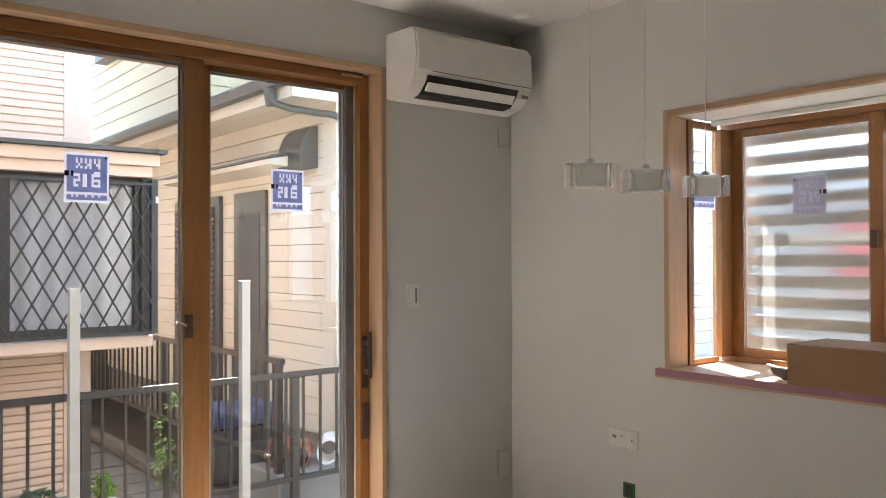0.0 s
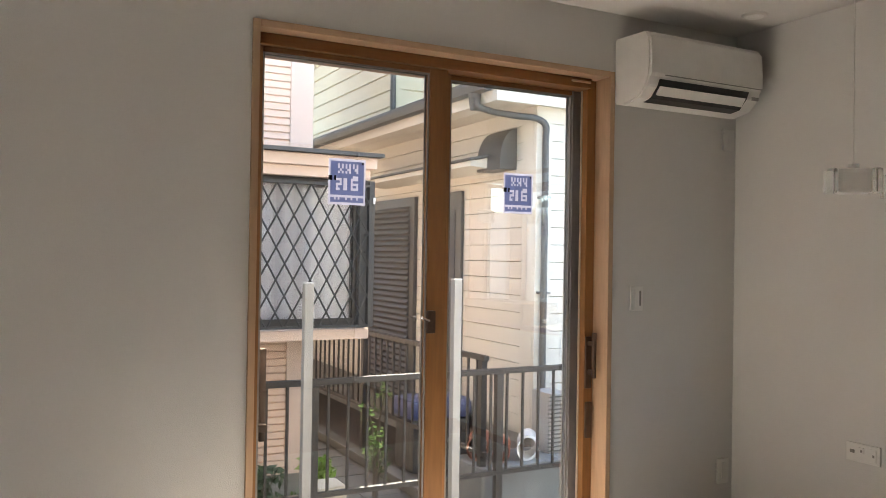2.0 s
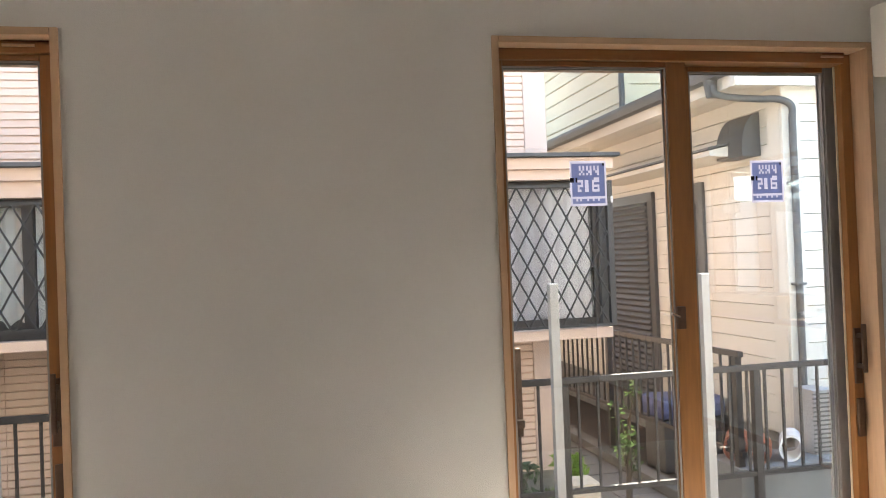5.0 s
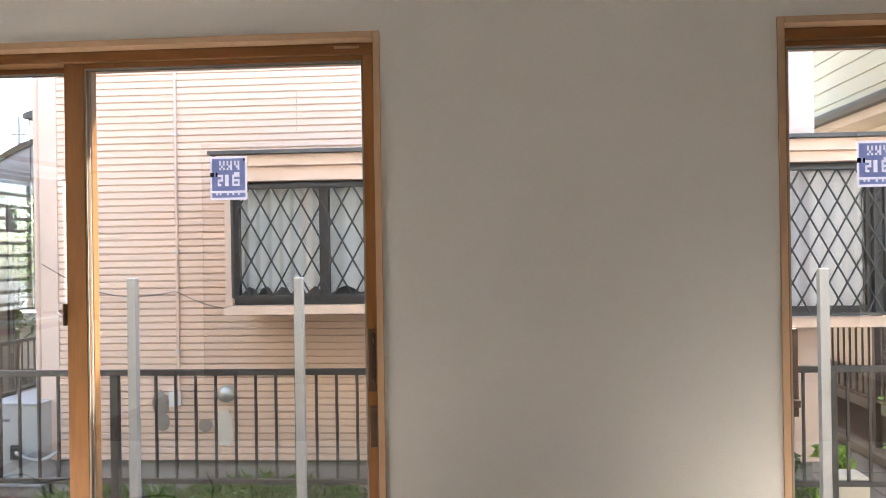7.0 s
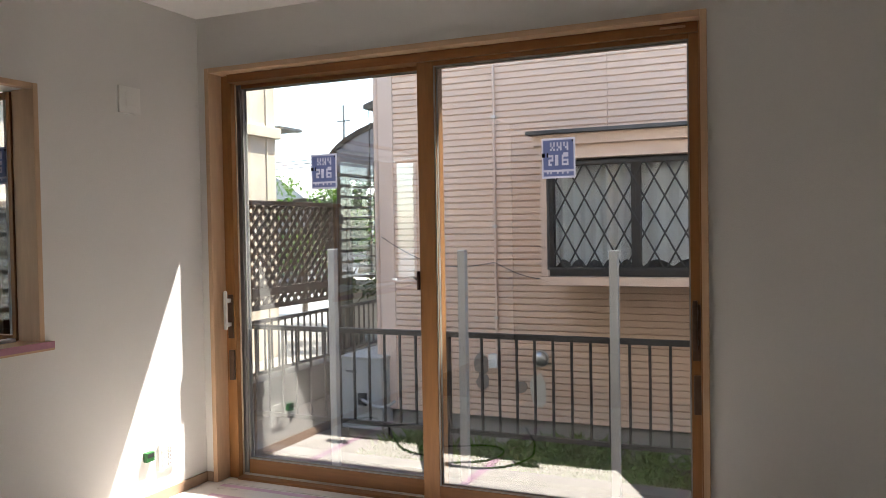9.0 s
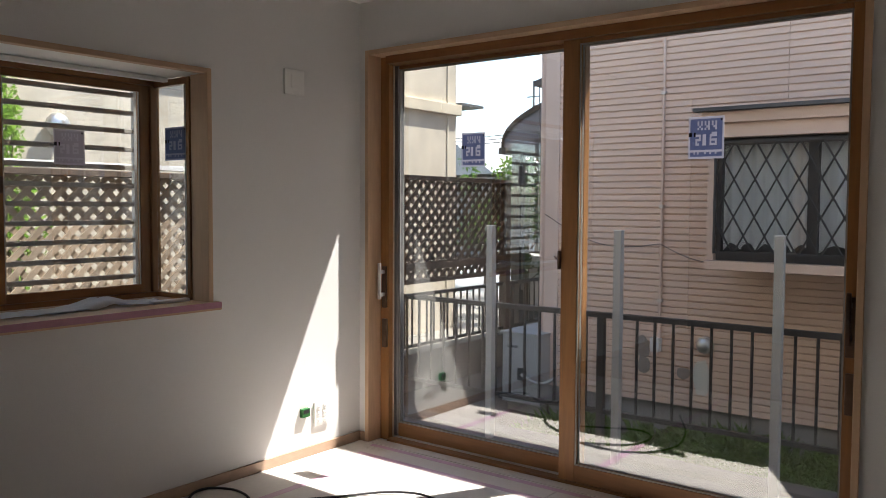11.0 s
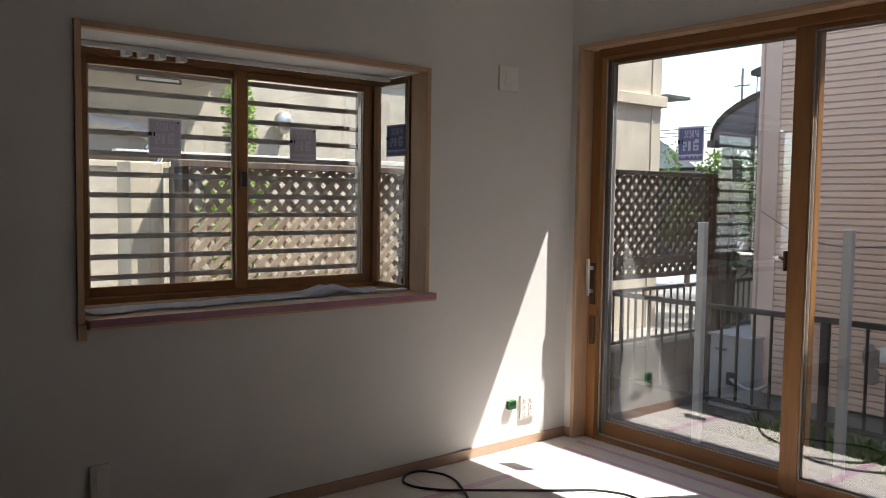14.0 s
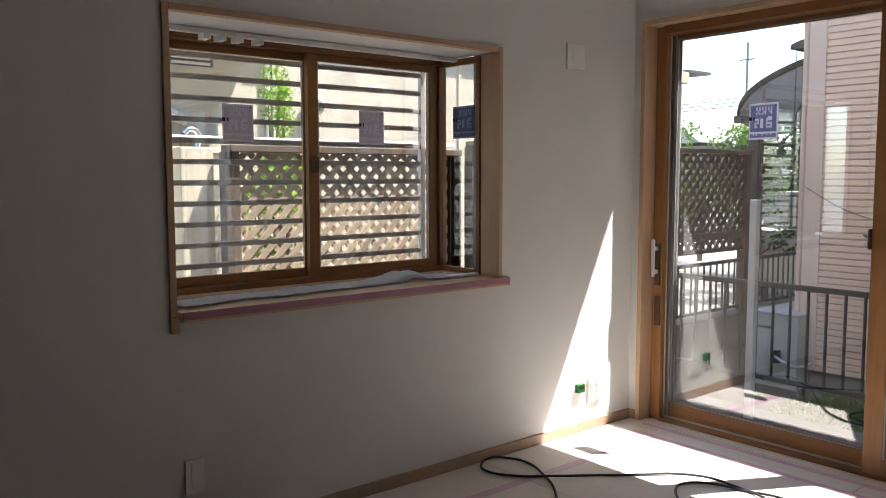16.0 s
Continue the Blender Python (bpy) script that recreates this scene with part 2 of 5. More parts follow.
def prism(pts, axis, a, b):
    """A solid with the outline pts (two coordinates), drawn out along axis from a to b."""
    bm = bmesh.new()

    def put(u, v, w):
        return {"x": (w, u, v), "y": (u, w, v), "z": (u, v, w)}[axis]
    one = [bm.verts.new(put(u, v, a)) for u, v in pts]
    two = [bm.verts.new(put(u, v, b)) for u, v in pts]
    bm.faces.new(one)
    bm.faces.new(two[::-1])
    n = len(pts)
    for i in range(n):
        bm.faces.new((one[i], two[i], two[(i + 1) % n], one[(i + 1) % n]))
    bmesh.ops.recalc_face_normals(bm, faces=bm.faces)
    return bm


def tube(points, r, cyclic=False, seg=4):
    """A smooth hose through points, as a mesh."""
    cu = bpy.data.curves.new("hose", "CURVE")
    cu.dimensions, cu.bevel_depth, cu.bevel_resolution, cu.resolution_u = "3D", r, seg, 8
    sp = cu.splines.new("BEZIER")
    sp.bezier_points.add(len(points) - 1)
    for bp, co in zip(sp.bezier_points, points):
        bp.co, bp.handle_left_type, bp.handle_right_type = co, "AUTO", "AUTO"
    ob = bpy.data.objects.new("hose", cu)
    me = bpy.data.meshes.new_from_object(ob)
    bm = bmesh.new()
    bm.from_mesh(me)
    bpy.data.objects.remove(ob)
    bpy.data.curves.remove(cu)
    bpy.data.meshes.remove(me)
    return bm


def finish(name, bm, material, base, smooth):
    if base.length:
        bmesh.ops.translate(bm, verts=bm.verts, vec=-base)
    if smooth:
        for f in bm.faces:
            f.smooth = True
    me = bpy.data.meshes.new(name)
    bm.to_mesh(me)
    bm.free()
    me.materials.append(material)
    return me


def thing(name, at, label, category, group="", kind=""):
    ob = new(name)
    ob.empty_display_size = 0.1
    ob.location = at
    BASE[ob] = Vector(at)
    return tagged(ob, label, category, group, kind)


def part(name, bm, material, parent, label="", smooth=False):
    """One mesh, given in world places, under a thing or under a part."""
    base = BASE[parent]
    ob = new(name, finish(name, bm, material, base, smooth))
    ob.parent = parent
    BASE[ob] = base
    if label:
        ob["label"] = label
    return ob


def whole(name, bm, material, label, category, group="", kind="", smooth=False, at=(0, 0, 0)):
    ob = new(name, finish(name, bm, material, Vector(at), smooth))
    ob.location = at
    BASE[ob] = Vector(at)
    return tagged(ob, label, category, group, kind)


def again(name, mesh_ob, parent, shift):
    """Another piece on the same mesh, moved by shift."""
    ob = new(name, mesh_ob.data)
    ob.parent = parent
    ob.location = Vector(shift)
    return ob


# ---------- the room ----------
XL, XR, YB, ZC, TH = -2.525, 3.85, -4.7, 2.40, 0.17
# doors: outer casing edges
BL, BR, AL, AR, ZT = -2.474, 0.0, 1.49, 3.095, 2.14
# bay windows in the side walls: outer casing edges
LW = (-2.56, -0.98, 0.845, 1.918)
RW = (-2.26, -0.905, 0.845, 1.905)

bm = bmesh.new()
B(bm, XL - TH, BL + 0.02, 0, TH, -0.3, 2.75)
B(bm, BR - 0.02, AL + 0.02, 0, TH, -0.3, 2.75)
B(bm, AR - 0.02, XR + TH, 0, TH, -0.3, 2.75)
B(bm, BL + 0.02, BR - 0.02, 0, TH, ZT - 0.02, 2.75)
B(bm, AL + 0.02, AR - 0.02, 0, TH, ZT - 0.02, 2.75)
B(bm, BL + 0.02, BR - 0.02, 0, TH, -0.3, -0.004)
B(bm, AL + 0.02, AR - 0.02, 0, TH, -0.3, -0.004)
whole("wall_north", bm, M_WALL, "off-white papered wall with two tall glazed door openings", "wall", kind="structure")


def side_wall(name, x0, x1, w, label):
    bm = bmesh.new()
    B(bm, x0, x1, YB, w[0] + 0.02, -0.3, 2.75)
    B(bm, x0, x1, w[1] - 0.02, 0, -0.3, 2.75)
    B(bm, x0, x1, w[0] + 0.02, w[1] - 0.02, -0.3, w[2])
    B(bm, x0, x1, w[0] + 0.02, w[1] - 0.02, w[3] - 0.02, 2.75)
    return whole(name, bm, M_WALL, label, "wall", kind="structure")


side_wall("wall_west", XL - TH, XL, LW, "off-white papered wall with a timber-lined bay window")
side_wall("wall_east", XR, XR + TH, RW, "off-white papered wall with a small bay window")
# Unseen end wall, painted dark and set close to cut bounced light.
whole("wall_south", box(XL - TH, XR + TH, YB - TH, YB, -0.3, 2.75), M_SHADE, "plain unseen wall closing the room, painted dark", "wall", kind="structure")
whole("ceiling", box(XL, XR, YB, 0, ZC, ZC + 0.1), M_CEIL, "flat white papered ceiling", "ceiling", kind="structure")
whole("roof_slab", box(XL - TH, XR + TH, YB - TH, TH, 2.75, 2.9), M_ROOF, "flat dark slab over the room", "roof", kind="structure")
# Bare part is out of view; dark brown chosen to absorb bounced light.
whole("floor", box(XL, XR, YB, 0, -0.12, -0.004), M_FLOOR, "floor partly under protective sheets, its unseen rest made dark brown", "floor", kind="structure")

# baseboards
whole("baseboard", box(XL, XL + 0.011, YB, -0.004, -0.002, 0.05, 0.002), M_BASE, "slim pale wood baseboard along the papered wall", "baseboard", kind="structure")
whole("baseboard", box(XR - 0.011, XR, YB, -0.004, -0.002, 0.05, 0.002), M_BASE, "slim pale wood baseboard along the papered wall", "baseboard", kind="structure")
whole("baseboard", box(BR + 0.004, AL - 0.004, -0.011, 0, -0.002, 0.05, 0.002), M_BASE, "slim pale wood baseboard between the glazed doors", "baseboard", kind="structure")
whole("baseboard", box(AR + 0.004, XR - 0.012, -0.011, 0, -0.002, 0.05, 0.002), M_BASE, "slim pale wood baseboard below the air conditioner", "baseboard", kind="structure")
whole("baseboard", box(XL + 0.012, BL - 0.003, -0.011, 0, -0.002, 0.05, 0.002), M_BASE, "short pale wood baseboard beside the door casing", "baseboard", kind="structure")


def handle(parent, x, y, z0, z1, grip):
    """A pull bar on two stand-offs, on a dark plate."""
    bm = bmesh.new()
    B(bm, x - 0.016, x + 0.016, y - 0.006, y + 0.004, z0 - 0.05, z1 - 0.02, 0.003)
    plate_ob = part("handle", bm, M_BROWNMET, parent, "dark metal pull handle")
    bm = bmesh.new()
    B(bm, x - 0.009, x + 0.009, y - 0.05, y - 0.036, z0, z1, 0.004)
    B(bm, x - 0.008, x + 0.008, y - 0.04, y - 0.0062, z0 + 0.015, z0 + 0.035)
    B(bm, x - 0.008, x + 0.008, y - 0.04, y - 0.0062, z1 - 0.06, z1 - 0.04)
    part("grip", bm, grip, parent)
    return plate_ob


LABEL = ("wwwwwwwwwwwwwwwwwwww", "wbbbbbbbbbbbbbbbbbkw", "wbbbbwbwbwbwbwbwbbbw", "wbbbbwbwbwbwbwbwbbbw", "wbbbbbwbbbwwbbwwbbbw", "wbbbbwbwbwbwbbbwbbbw", "wbbbbbbbbbbbbbbbbbbw", "kkbkbbbbbbbbbwwwbbbw", "kkbkwwwbwwbbwwwwbbbw", "wbbbbbwbwwbbwbbbbbbw",
         "wbbbwwwbwwbbwwwwbbbw", "wbbbwbbbwwbbwbbwbbbw", "wbbbwwbbwwbbwwwwbbbw", "wbbbbbbbbbbbbbbbbbbw", "wbbbbbbbbbbbbbbbbbbw", "wwwwwwwwwwwwwwwwwwww", "wbbwbwbbbwbbwbbwbbbw", "wbbbbbbbbbbbbbbbbbbw", "wwwwwwwwwwwwwwwwwwww")


def sticker(parent, x, y, z, w=0.15, h=0.175, axis="y", face=-1, inks=None):
    """A blue and white glazing label made of plain blocks."""
    sets = {"w": bmesh.new(), "b": bmesh.new(), "k": bmesh.new()}
    rows, cols = len(LABEL), len(LABEL[0])
    for r, line in enumerate(LABEL):
        c = 0
        while c < cols:
            e = c
            while e < cols and line[e] == line[c]:
                e += 1
            u0, u1 = -w / 2 + w * c / cols, -w / 2 + w * e / cols
            v1, v0 = h / 2 - h * r / rows, h / 2 - h * (r + 1) / rows
            if axis == "y":
                B(sets[line[c]], x + u0, x + u1, y + face * 0.0006, y + face * 0.0012, z + v0, z + v1)
            else:
                B(sets[line[c]], x + face * 0.0006, x + face * 0.0012, y + u0, y + u1, z + v0, z + v1)
            c = e
    pale, deep = inks or (M_STWHITE, M_BLUE)
    s = part("glazing_label", sets["w"], pale, parent, "glazing label in backlit lilac tones" if inks else "blue and white glazing label")
    part("label_field", sets["b"], deep, s)
    part("label_mark", sets["k"], M_BLACKP, s)


def sliding_door(name, x0, x1, inner_left, label, stickers):
    """A two-leaf glazed sliding door with its timber casing, from casing edge x0 to x1."""
    d = thing(name, ((x0 + x1) / 2, 0.05, 0), label, "sliding door", kind="structure")
    cs = part("casing", box(x0, x0 + 0.026, -0.012, 0.10, 0, ZT, 0.003), M_PINE, d, "pale wood door casing")
    part("casing_side", box(x1 - 0.026, x1, -0.012, 0.10, 0, ZT, 0.003), M_PINE, d)
    part("casing_head", box(x0 + 0.027, x1 - 0.027, -0.012, 0.10, ZT - 0.026, ZT, 0.003), M_PINEH, d)
    a, b, zt = x0 + 0.028, x1 - 0.028, ZT - 0.028
    # frame behind the casing
    wa, wb = (0.012, 0.048) if inner_left else (0.06, 0.012)
    part("frame_side", box(a, a + wa, 0.055 if inner_left else 0.085, 0.13, 0.0, zt, 0.003), M_SASH, d)
    part("frame_side", box(b - wb, b, 0.085 if inner_left else 0.055, 0.13, 0.0, zt, 0.003), M_SASH, d)
    part("outer_frame", box(a, a + 0.012, 0.131, 0.24, 0.0, zt, 0.003), M_GREYA, d)
    part("outer_frame", box(b - 0.012, b, 0.131, 0.24, 0.0, zt, 0.003), M_GREYA, d)
    part("frame_head", box(a + wa + 0.001, b - wb - 0.001, 0.055, 0.13, zt - 0.042, zt, 0.003), M_SASHH, d)
    part("outer_head", box(a + 0.013, b - 0.013, 0.131, 0.27, zt - 0.042, zt, 0.003), M_SASHH, d)
    part("sill_board", box(x0 + 0.027, x1 - 0.027, 0.001, 0.069, -0.0035, 0.0, 0.001), M_SHEET, d, "pale sheet over the door sill")
    part("threshold", box(a + wa + 0.001, b - wb - 0.001, 0.07, 0.13, -0.003, 0.012, 0.003), M_SASHH, d)
    part("outer_threshold", box(a + 0.013, b - 0.013, 0.131, 0.25, -0.003, 0.012, 0.003), M_GREYA, d)
    part("track", box(a + wa + 0.001, b - wb - 0.001, 0.122, 0.1295, 0.0125, 0.022), M_ALU, d)
    mid = (x0 + x1) / 2
    zb, zg = 0.014, zt - 0.043
    for k in (0, 1):
        inner = (k == 0) == inner_left
        y0, y1 = (0.075, 0.118) if inner else (0.138, 0.181)
        jamb = (0.018 if inner_left else 0.038) if inner else (0.078 if inner_left else 0.072)
        u, v = (a + 0.014, mid + 0.016) if k == 0 else (mid - (0.02 if inner_left else 0.066), b - 0.014)
        wu, wv = (jamb, 0.082) if k == 0 else (0.082, jamb)
        ml, mr = (M_GREYA, M_SASH) if k == 0 and not inner else (M_SASH, M_GREYA) if not inner else (M_SASH, M_SASH)
        leaf = part("leaf", box(u, u + wu, y0, y1, zb, zg, 0.003), ml, d, "brown timber sliding leaf")
        part("stile", box(v - wv, v, y0, y1, zb, zg, 0.003), mr, leaf)
        if not inner:
            # seal between the fixed frame and the outer leaf, and the lip of its jamb
            sx, lx = (a + wa + 0.001, u + wu) if k == 0 else (b - wb - 0.006, v - wv)
            part("seal", box(sx, sx + 0.005, 0.118, 0.126, zb, zg), M_STUCCO2, leaf)
            part("jamb_lip", box(lx - 0.012 if k == 0 else lx, lx if k == 0 else lx + 0.012, y0 - 0.006, y0 - 0.0005, zb + 0.002, zg - 0.002, 0.002), M_GREYA, leaf)
        part("bottom_rail", box(u + wu + 0.001, v - wv - 0.001, y0, y1, zb, zb + 0.078, 0.003), M_SASHH, leaf)
        part("top_rail", box(u + wu + 0.001, v - wv - 0.001, y0, y1, zg - 0.02, zg, 0.003), M_SASHH, leaf)
        bm = bmesh.new()
        g0, g1, h0, h1 = u + wu + 0.001, v - wv - 0.001, zb + 0.079, zg - 0.021
        for q in (y0 + 0.004, y1 - 0.009):
            B(bm, g0, g0 + 0.006, q, q + 0.005, h0, h1)
            B(bm, g1 - 0.006, g1, q, q + 0.005, h0, h1)
            B(bm, g0 + 0.006, g1 - 0.006, q, q + 0.005, h0, h0 + 0.006)
            B(bm, g0 + 0.006, g1 - 0.006, q, q + 0.005, h1 - 0.006, h1)
        part("gasket", bm, M_GREYP, leaf)
        ym = (y0 + y1) / 2
        pane = part("pane", box(g0, g1, ym - 0.002, ym + 0.002, h0, h1), M_GLASS, leaf, "clear glass pane")
        pane.visible_shadow = False
        for sx in stickers:
            if g0 < sx < g1:
                sticker(leaf, sx, ym - 0.003, 1.595)
        if inner_left and k == 0:
            # pull bar on the outer face, seen through the glass
            bm = bmesh.new()
            B(bm, g0 + 0.028, g0 + 0.052, y1 + 0.03, y1 + 0.05, 0.62, 0.965, 0.006)
            B(bm, g0 + 0.0, g0 + 0.05, y1 + 0.001, y1 + 0.045, 0.66, 0.69, 0.004)
            part("outer_pull", bm, M_BROWNMET, leaf, "dark metal pull bar")
        else:
            hx = a + 0.035 if k == 0 else b - 0.03
            face = 0.084 if not inner else y0
            handle(leaf, hx, face - 0.004, 0.79, 0.99, grip=M_STEEL if k == 0 else M_BROWNMET)
            part("lock_plate", box(hx + 0.004 - 0.016, hx + 0.004 + 0.016, face - 0.014, face + 0.002, 0.52, 0.68, 0.005), M_BROWNMET, leaf)
        if inner:
            lx = (v - 0.07) if k == 0 else (u + 0.004)
            wl = 0.034 if k == 0 else 0.012
            lat = part("latch", box(lx - 0.014, lx - 0.014 + wl, y0 - 0.02, y0 + 0.002, 1.01, 1.10, 0.005), M_BROWNMET, leaf)
            part("latch_lever", rod((lx - 0.01, y0 - 0.02, 1.06), (lx - (0.05 if k == 0 else 0.02), y0 - 0.035, 1.075), 0.006, 8), M_CHROME, lat)
    clip = box(b - 0.16, b - 0.06, 0.045, 0.056, zt - 0.022, zt - 0.014)
    part("head_clip", clip, M_PINEH, d)
    return d


sliding_door("door_1", BL, BR, False, "large timber-framed sliding glass door with pale casing", (-1.87, -0.633))
sliding_door("door_2", AL, AR, True, "timber-framed sliding glass door beside the air conditioner", (1.887, 2.705))


def bay_window(name, wall_x, out, w, label, frost, sash_split, bar_half):
    """A small bay with timber lining; out is -1 or +1 for the way it juts."""
    y0, y1, z0, z1 = w
    d = thing(name, (wall_x, (y0 + y1) / 2, z0), label, "bay window", kind="structure")

    def X(v):
        return wall_x + out * v
    f = 0.43  # depth of the front glass
    part("casing", box(X(-0.012), X(0.115), y0, y0 + 0.024, z0, z1, 0.003), M_PINE, d, "pale wood window lining")
    part("casing_side", box(X(-0.012), X(0.115), y1 - 0.024, y1, z0, z1, 0.003), M_PINE, d)
    part("casing_head", box(X(-0.012), X(0.03), y0 + 0.025, y1 - 0.025, z1 - 0.024, z1, 0.003), M_PINEY, d)
    part("soffit_board", box(X(0.031), X(0.39), y0 + 0.025, y1 - 0.025, z1 - 0.022, z1 - 0.001, 0.002), M_WHITEP, d, "white board at the window head")
    if out < 0:
        part("casing_foot", box(X(-0.014), X(0.02), y0 - 0.001, y0 + 0.03, z0 - 0.06, z0 - 0.001, 0.003), M_PINE, d)
    sill = part("window_sill", box(X(-0.035), X(0.39), y0 + (0.032 if out < 0 else -0.02), y1 + 0.03, z0 - 0.022, z0 + 0.015, 0.005), M_PINEY, d, "thick pale wood sill")
    part("edge_tape", box(X(-0.0385), X(-0.0345), y0 + (0.034 if out < 0 else -0.015), y1 + 0.025, z0 - 0.012, z0 + 0.016, 0.001), M_PURPLE, sill, "purple protective tape")
    zb, zt = z0 + 0.017, z1 - 0.026
    # front frame
    part("frame_bottom", box(X(0.392), X(0.50), y0 + 0.002, y1 - 0.002, z0 - 0.02, zb + 0.02, 0.003), M_SASHY, d)
    part("frame_head", box(X(0.392), X(0.50), y0 + 0.002, y1 - 0.002, zt - 0.022, zt + 0.03, 0.003), M_SASHY, d)
    lead = 0.115 if out < 0 else 0.045  # width of the post at the far jamb
    for yy, wide, xin in ((y0 + 0.002, lead, 0.33), (y1 - 0.047, 0.045, 0.395 if out < 0 else 0.33)):
        part("corner_post", box(X(xin), X(0.50), yy, yy + wide, zb + 0.021, zt - 0.023, 0.003), M_SASH, d)
    # side lights
    for yy in (y0 + 0.002, y1 - 0.032):
        side = part("side_light", box(X(0.117), X(0.14), yy, yy + 0.03, zb, zt, 0.002), M_SASH, d)
        part("side_rail", box(X(0.141), X(0.394 if out < 0 and yy > y0 + 0.1 else 0.329), yy, yy + 0.03, zt - 0.03, zt, 0.002), M_SASH, side)
        part("side_sill", box(X(0.141), X(0.394 if out < 0 and yy > y0 + 0.1 else 0.329), yy, yy + 0.03, zb, zb + 0.022, 0.002), M_SASH, side)
        p = part("side_pane", box(X(0.141), X(0.394 if out < 0 and yy > y0 + 0.1 else 0.329), yy + 0.012, yy + 0.016, zb + 0.023, zt - 0.031), M_GLASS, side)
        p.visible_shadow = False
    # outer shell over and under the bay
    part("hood", box(X(0.17), X(0.56), y0 - 0.03, y1 + 0.03, z1 + 0.002, z1 + 0.06, 0.004), M_GREYM, d)
    part("apron", box(X(0.17), X(0.54), y0 - 0.02, y1 + 0.02, z0 - 0.09, z0 - 0.023, 0.004), M_GREYM, d)
    ym = sash_split
    for k, (u, v) in enumerate(((y0 + lead + 0.003, ym + 0.025), (ym - 0.025, y1 - 0.048))):
        x0, x1 = (0.41, 0.438) if k == 1 else (0.444, 0.472)
        leaf = part("leaf", box(X(x0), X(x1), u, u + 0.05, zb + 0.021, zt - 0.023, 0.002), M_SASH, d, "brown sliding window leaf")
        part("stile", box(X(x0), X(x1), v - 0.05, v, zb + 0.021, zt - 0.023, 0.002), M_SASH, leaf)
        part("bottom_rail", box(X(x0), X(x1), u + 0.051, v - 0.051, zb + 0.021, zb + 0.06, 0.002), M_SASHY, leaf)
        part("top_rail", box(X(x0), X(x1), u + 0.051, v - 0.051, zt - 0.055, zt - 0.023, 0.002), M_SASHY, leaf)
        xm = (x0 + x1) / 2
        p = part("pane", box(X(xm - 0.002), X(xm + 0.002), u + 0.051, v - 0.051, zb + 0.061, zt - 0.056), M_FROST if frost else M_GLASS, leaf)
        p.visible_shadow = False
        bm = bmesh.new()
        for a in (u + 0.051, v - 0.056):
            B(bm, X(x0 + 0.003), X(x0 + 0.008), a, a + 0.005, zb + 0.061, zt - 0.056)
        part("gasket", bm, M_ALU, leaf)
        if k == 1:
            part("latch", box(X(x0 - 0.025), X(x0 + 0.002), u + 0.012, u + 0.04, (zb + zt) / 2 - 0.03, (zb + zt) / 2 + 0.04, 0.005), M_BROWNMET, leaf)
        sy = (u + v) / 2 - (0.03 if k else -0.0)
        sticker(leaf, X(x0 - 0.0 if not frost else x0), sy, 1.555, 0.14, 0.155, "x", -out, (M_LABELP, M_LABELG))
    sticker(d, X(0.235), y1 - 0.021, 1.59, 0.17, 0.155, "y", -1)
    if bar_half:
        g = part("guard_frame", box(X(0.545), X(0.57), y0 + 0.07, y0 + 0.095, z0 - 0.03, z1 + 0.01), M_ALU, d, "white metal window guard")
        part("guard_upright", box(X(0.545), X(0.57), y1 - 0.045, y1 - 0.02, z0 - 0.03, z1 + 0.01), M_ALU, g)
        z = z1 - 0.082
        while z > z0:
            part("guard_bar", box(X(0.55), X(0.565), y0 + 0.096, y1 - 0.046, z - bar_half, z + bar_half, 0.003), M_WHITEP if frost else M_POST, g)
            z -= 0.0885
    # blind rail with its clips
    r = part("blind_rail", box(X(0.25), X(0.285), y0 + 0.05, y1 - 0.05, z1 - 0.044, z1 - 0.0245, 0.002), M_WHITEP, d, "white blind rail at the window head")
    for u in (0.16, 0.2, 0.245, 0.3):
        yy = y0 + u * (y1 - y0)
        part("rail_clip", box(X(0.235), X(0.29), yy, yy + 0.03, z1 - 0.066, z1 - 0.0445, 0.002), M_WHITEP, r)
    return d


bay_window("window_1", XL, -1, LW, "timber-lined bay window with sliding panes and guard bars", False, -1.735, 0.0115)
bay_window("window_2", XR, 1, RW, "timber-lined bay window with obscure glass panes", True, -1.555, 0.027)

# ---------- air conditioner ----------
ac = thing("air_conditioner", (3.54, -0.1, 2.0), "white wall-mounted air conditioner with open louvre", "air conditioner")
prof = [(0.0, 2.0), (-0.06, 1.985), (-0.16, 2.005), (-0.205, 2.05), (-0.222, 2.09), (-0.228, 2.16), (-0.222, 2.255), (-0.20, 2.28), (-0.003, 2.285)]
shell = prism(prof, "x", 3.098, 3.768)
bmesh.ops.bevel(shell, geom=list(shell.edges), offset=0.006, segments=2, affect="EDGES")
part("body", shell, M_WHITEP, ac)
part("front_panel", prism([(-0.2235, 2.085), (-0.234, 2.10), (-0.2345, 2.16), (-0.228, 2.25), (-0.224, 2.25)], "x", 3.104, 3.761), M_WHITEP, ac)
part("outlet", prism([(-0.118, 1.996), (-0.17, 2.004), (-0.211, 2.048), (-0.2235, 2.078), (-0.205, 2.076), (-0.15, 2.02)], "x", 3.161, 3.686), M_BLACKP, ac, "dark air outlet")
part("louvre", prism([(-0.190, 2.018), (-0.214, 2.049), (-0.226, 2.047), (-0.202, 2.012)], "x", 3.166, 3.664), M_WHITEP, ac)
part("sensor", box(3.713, 3.729, -0.221, -0.214, 2.045, 2.06), M_GREYP, ac)
part("sensor", box(3.734, 3.752, -0.22, -0.213, 2.045, 2.06), M_GREYP, ac)
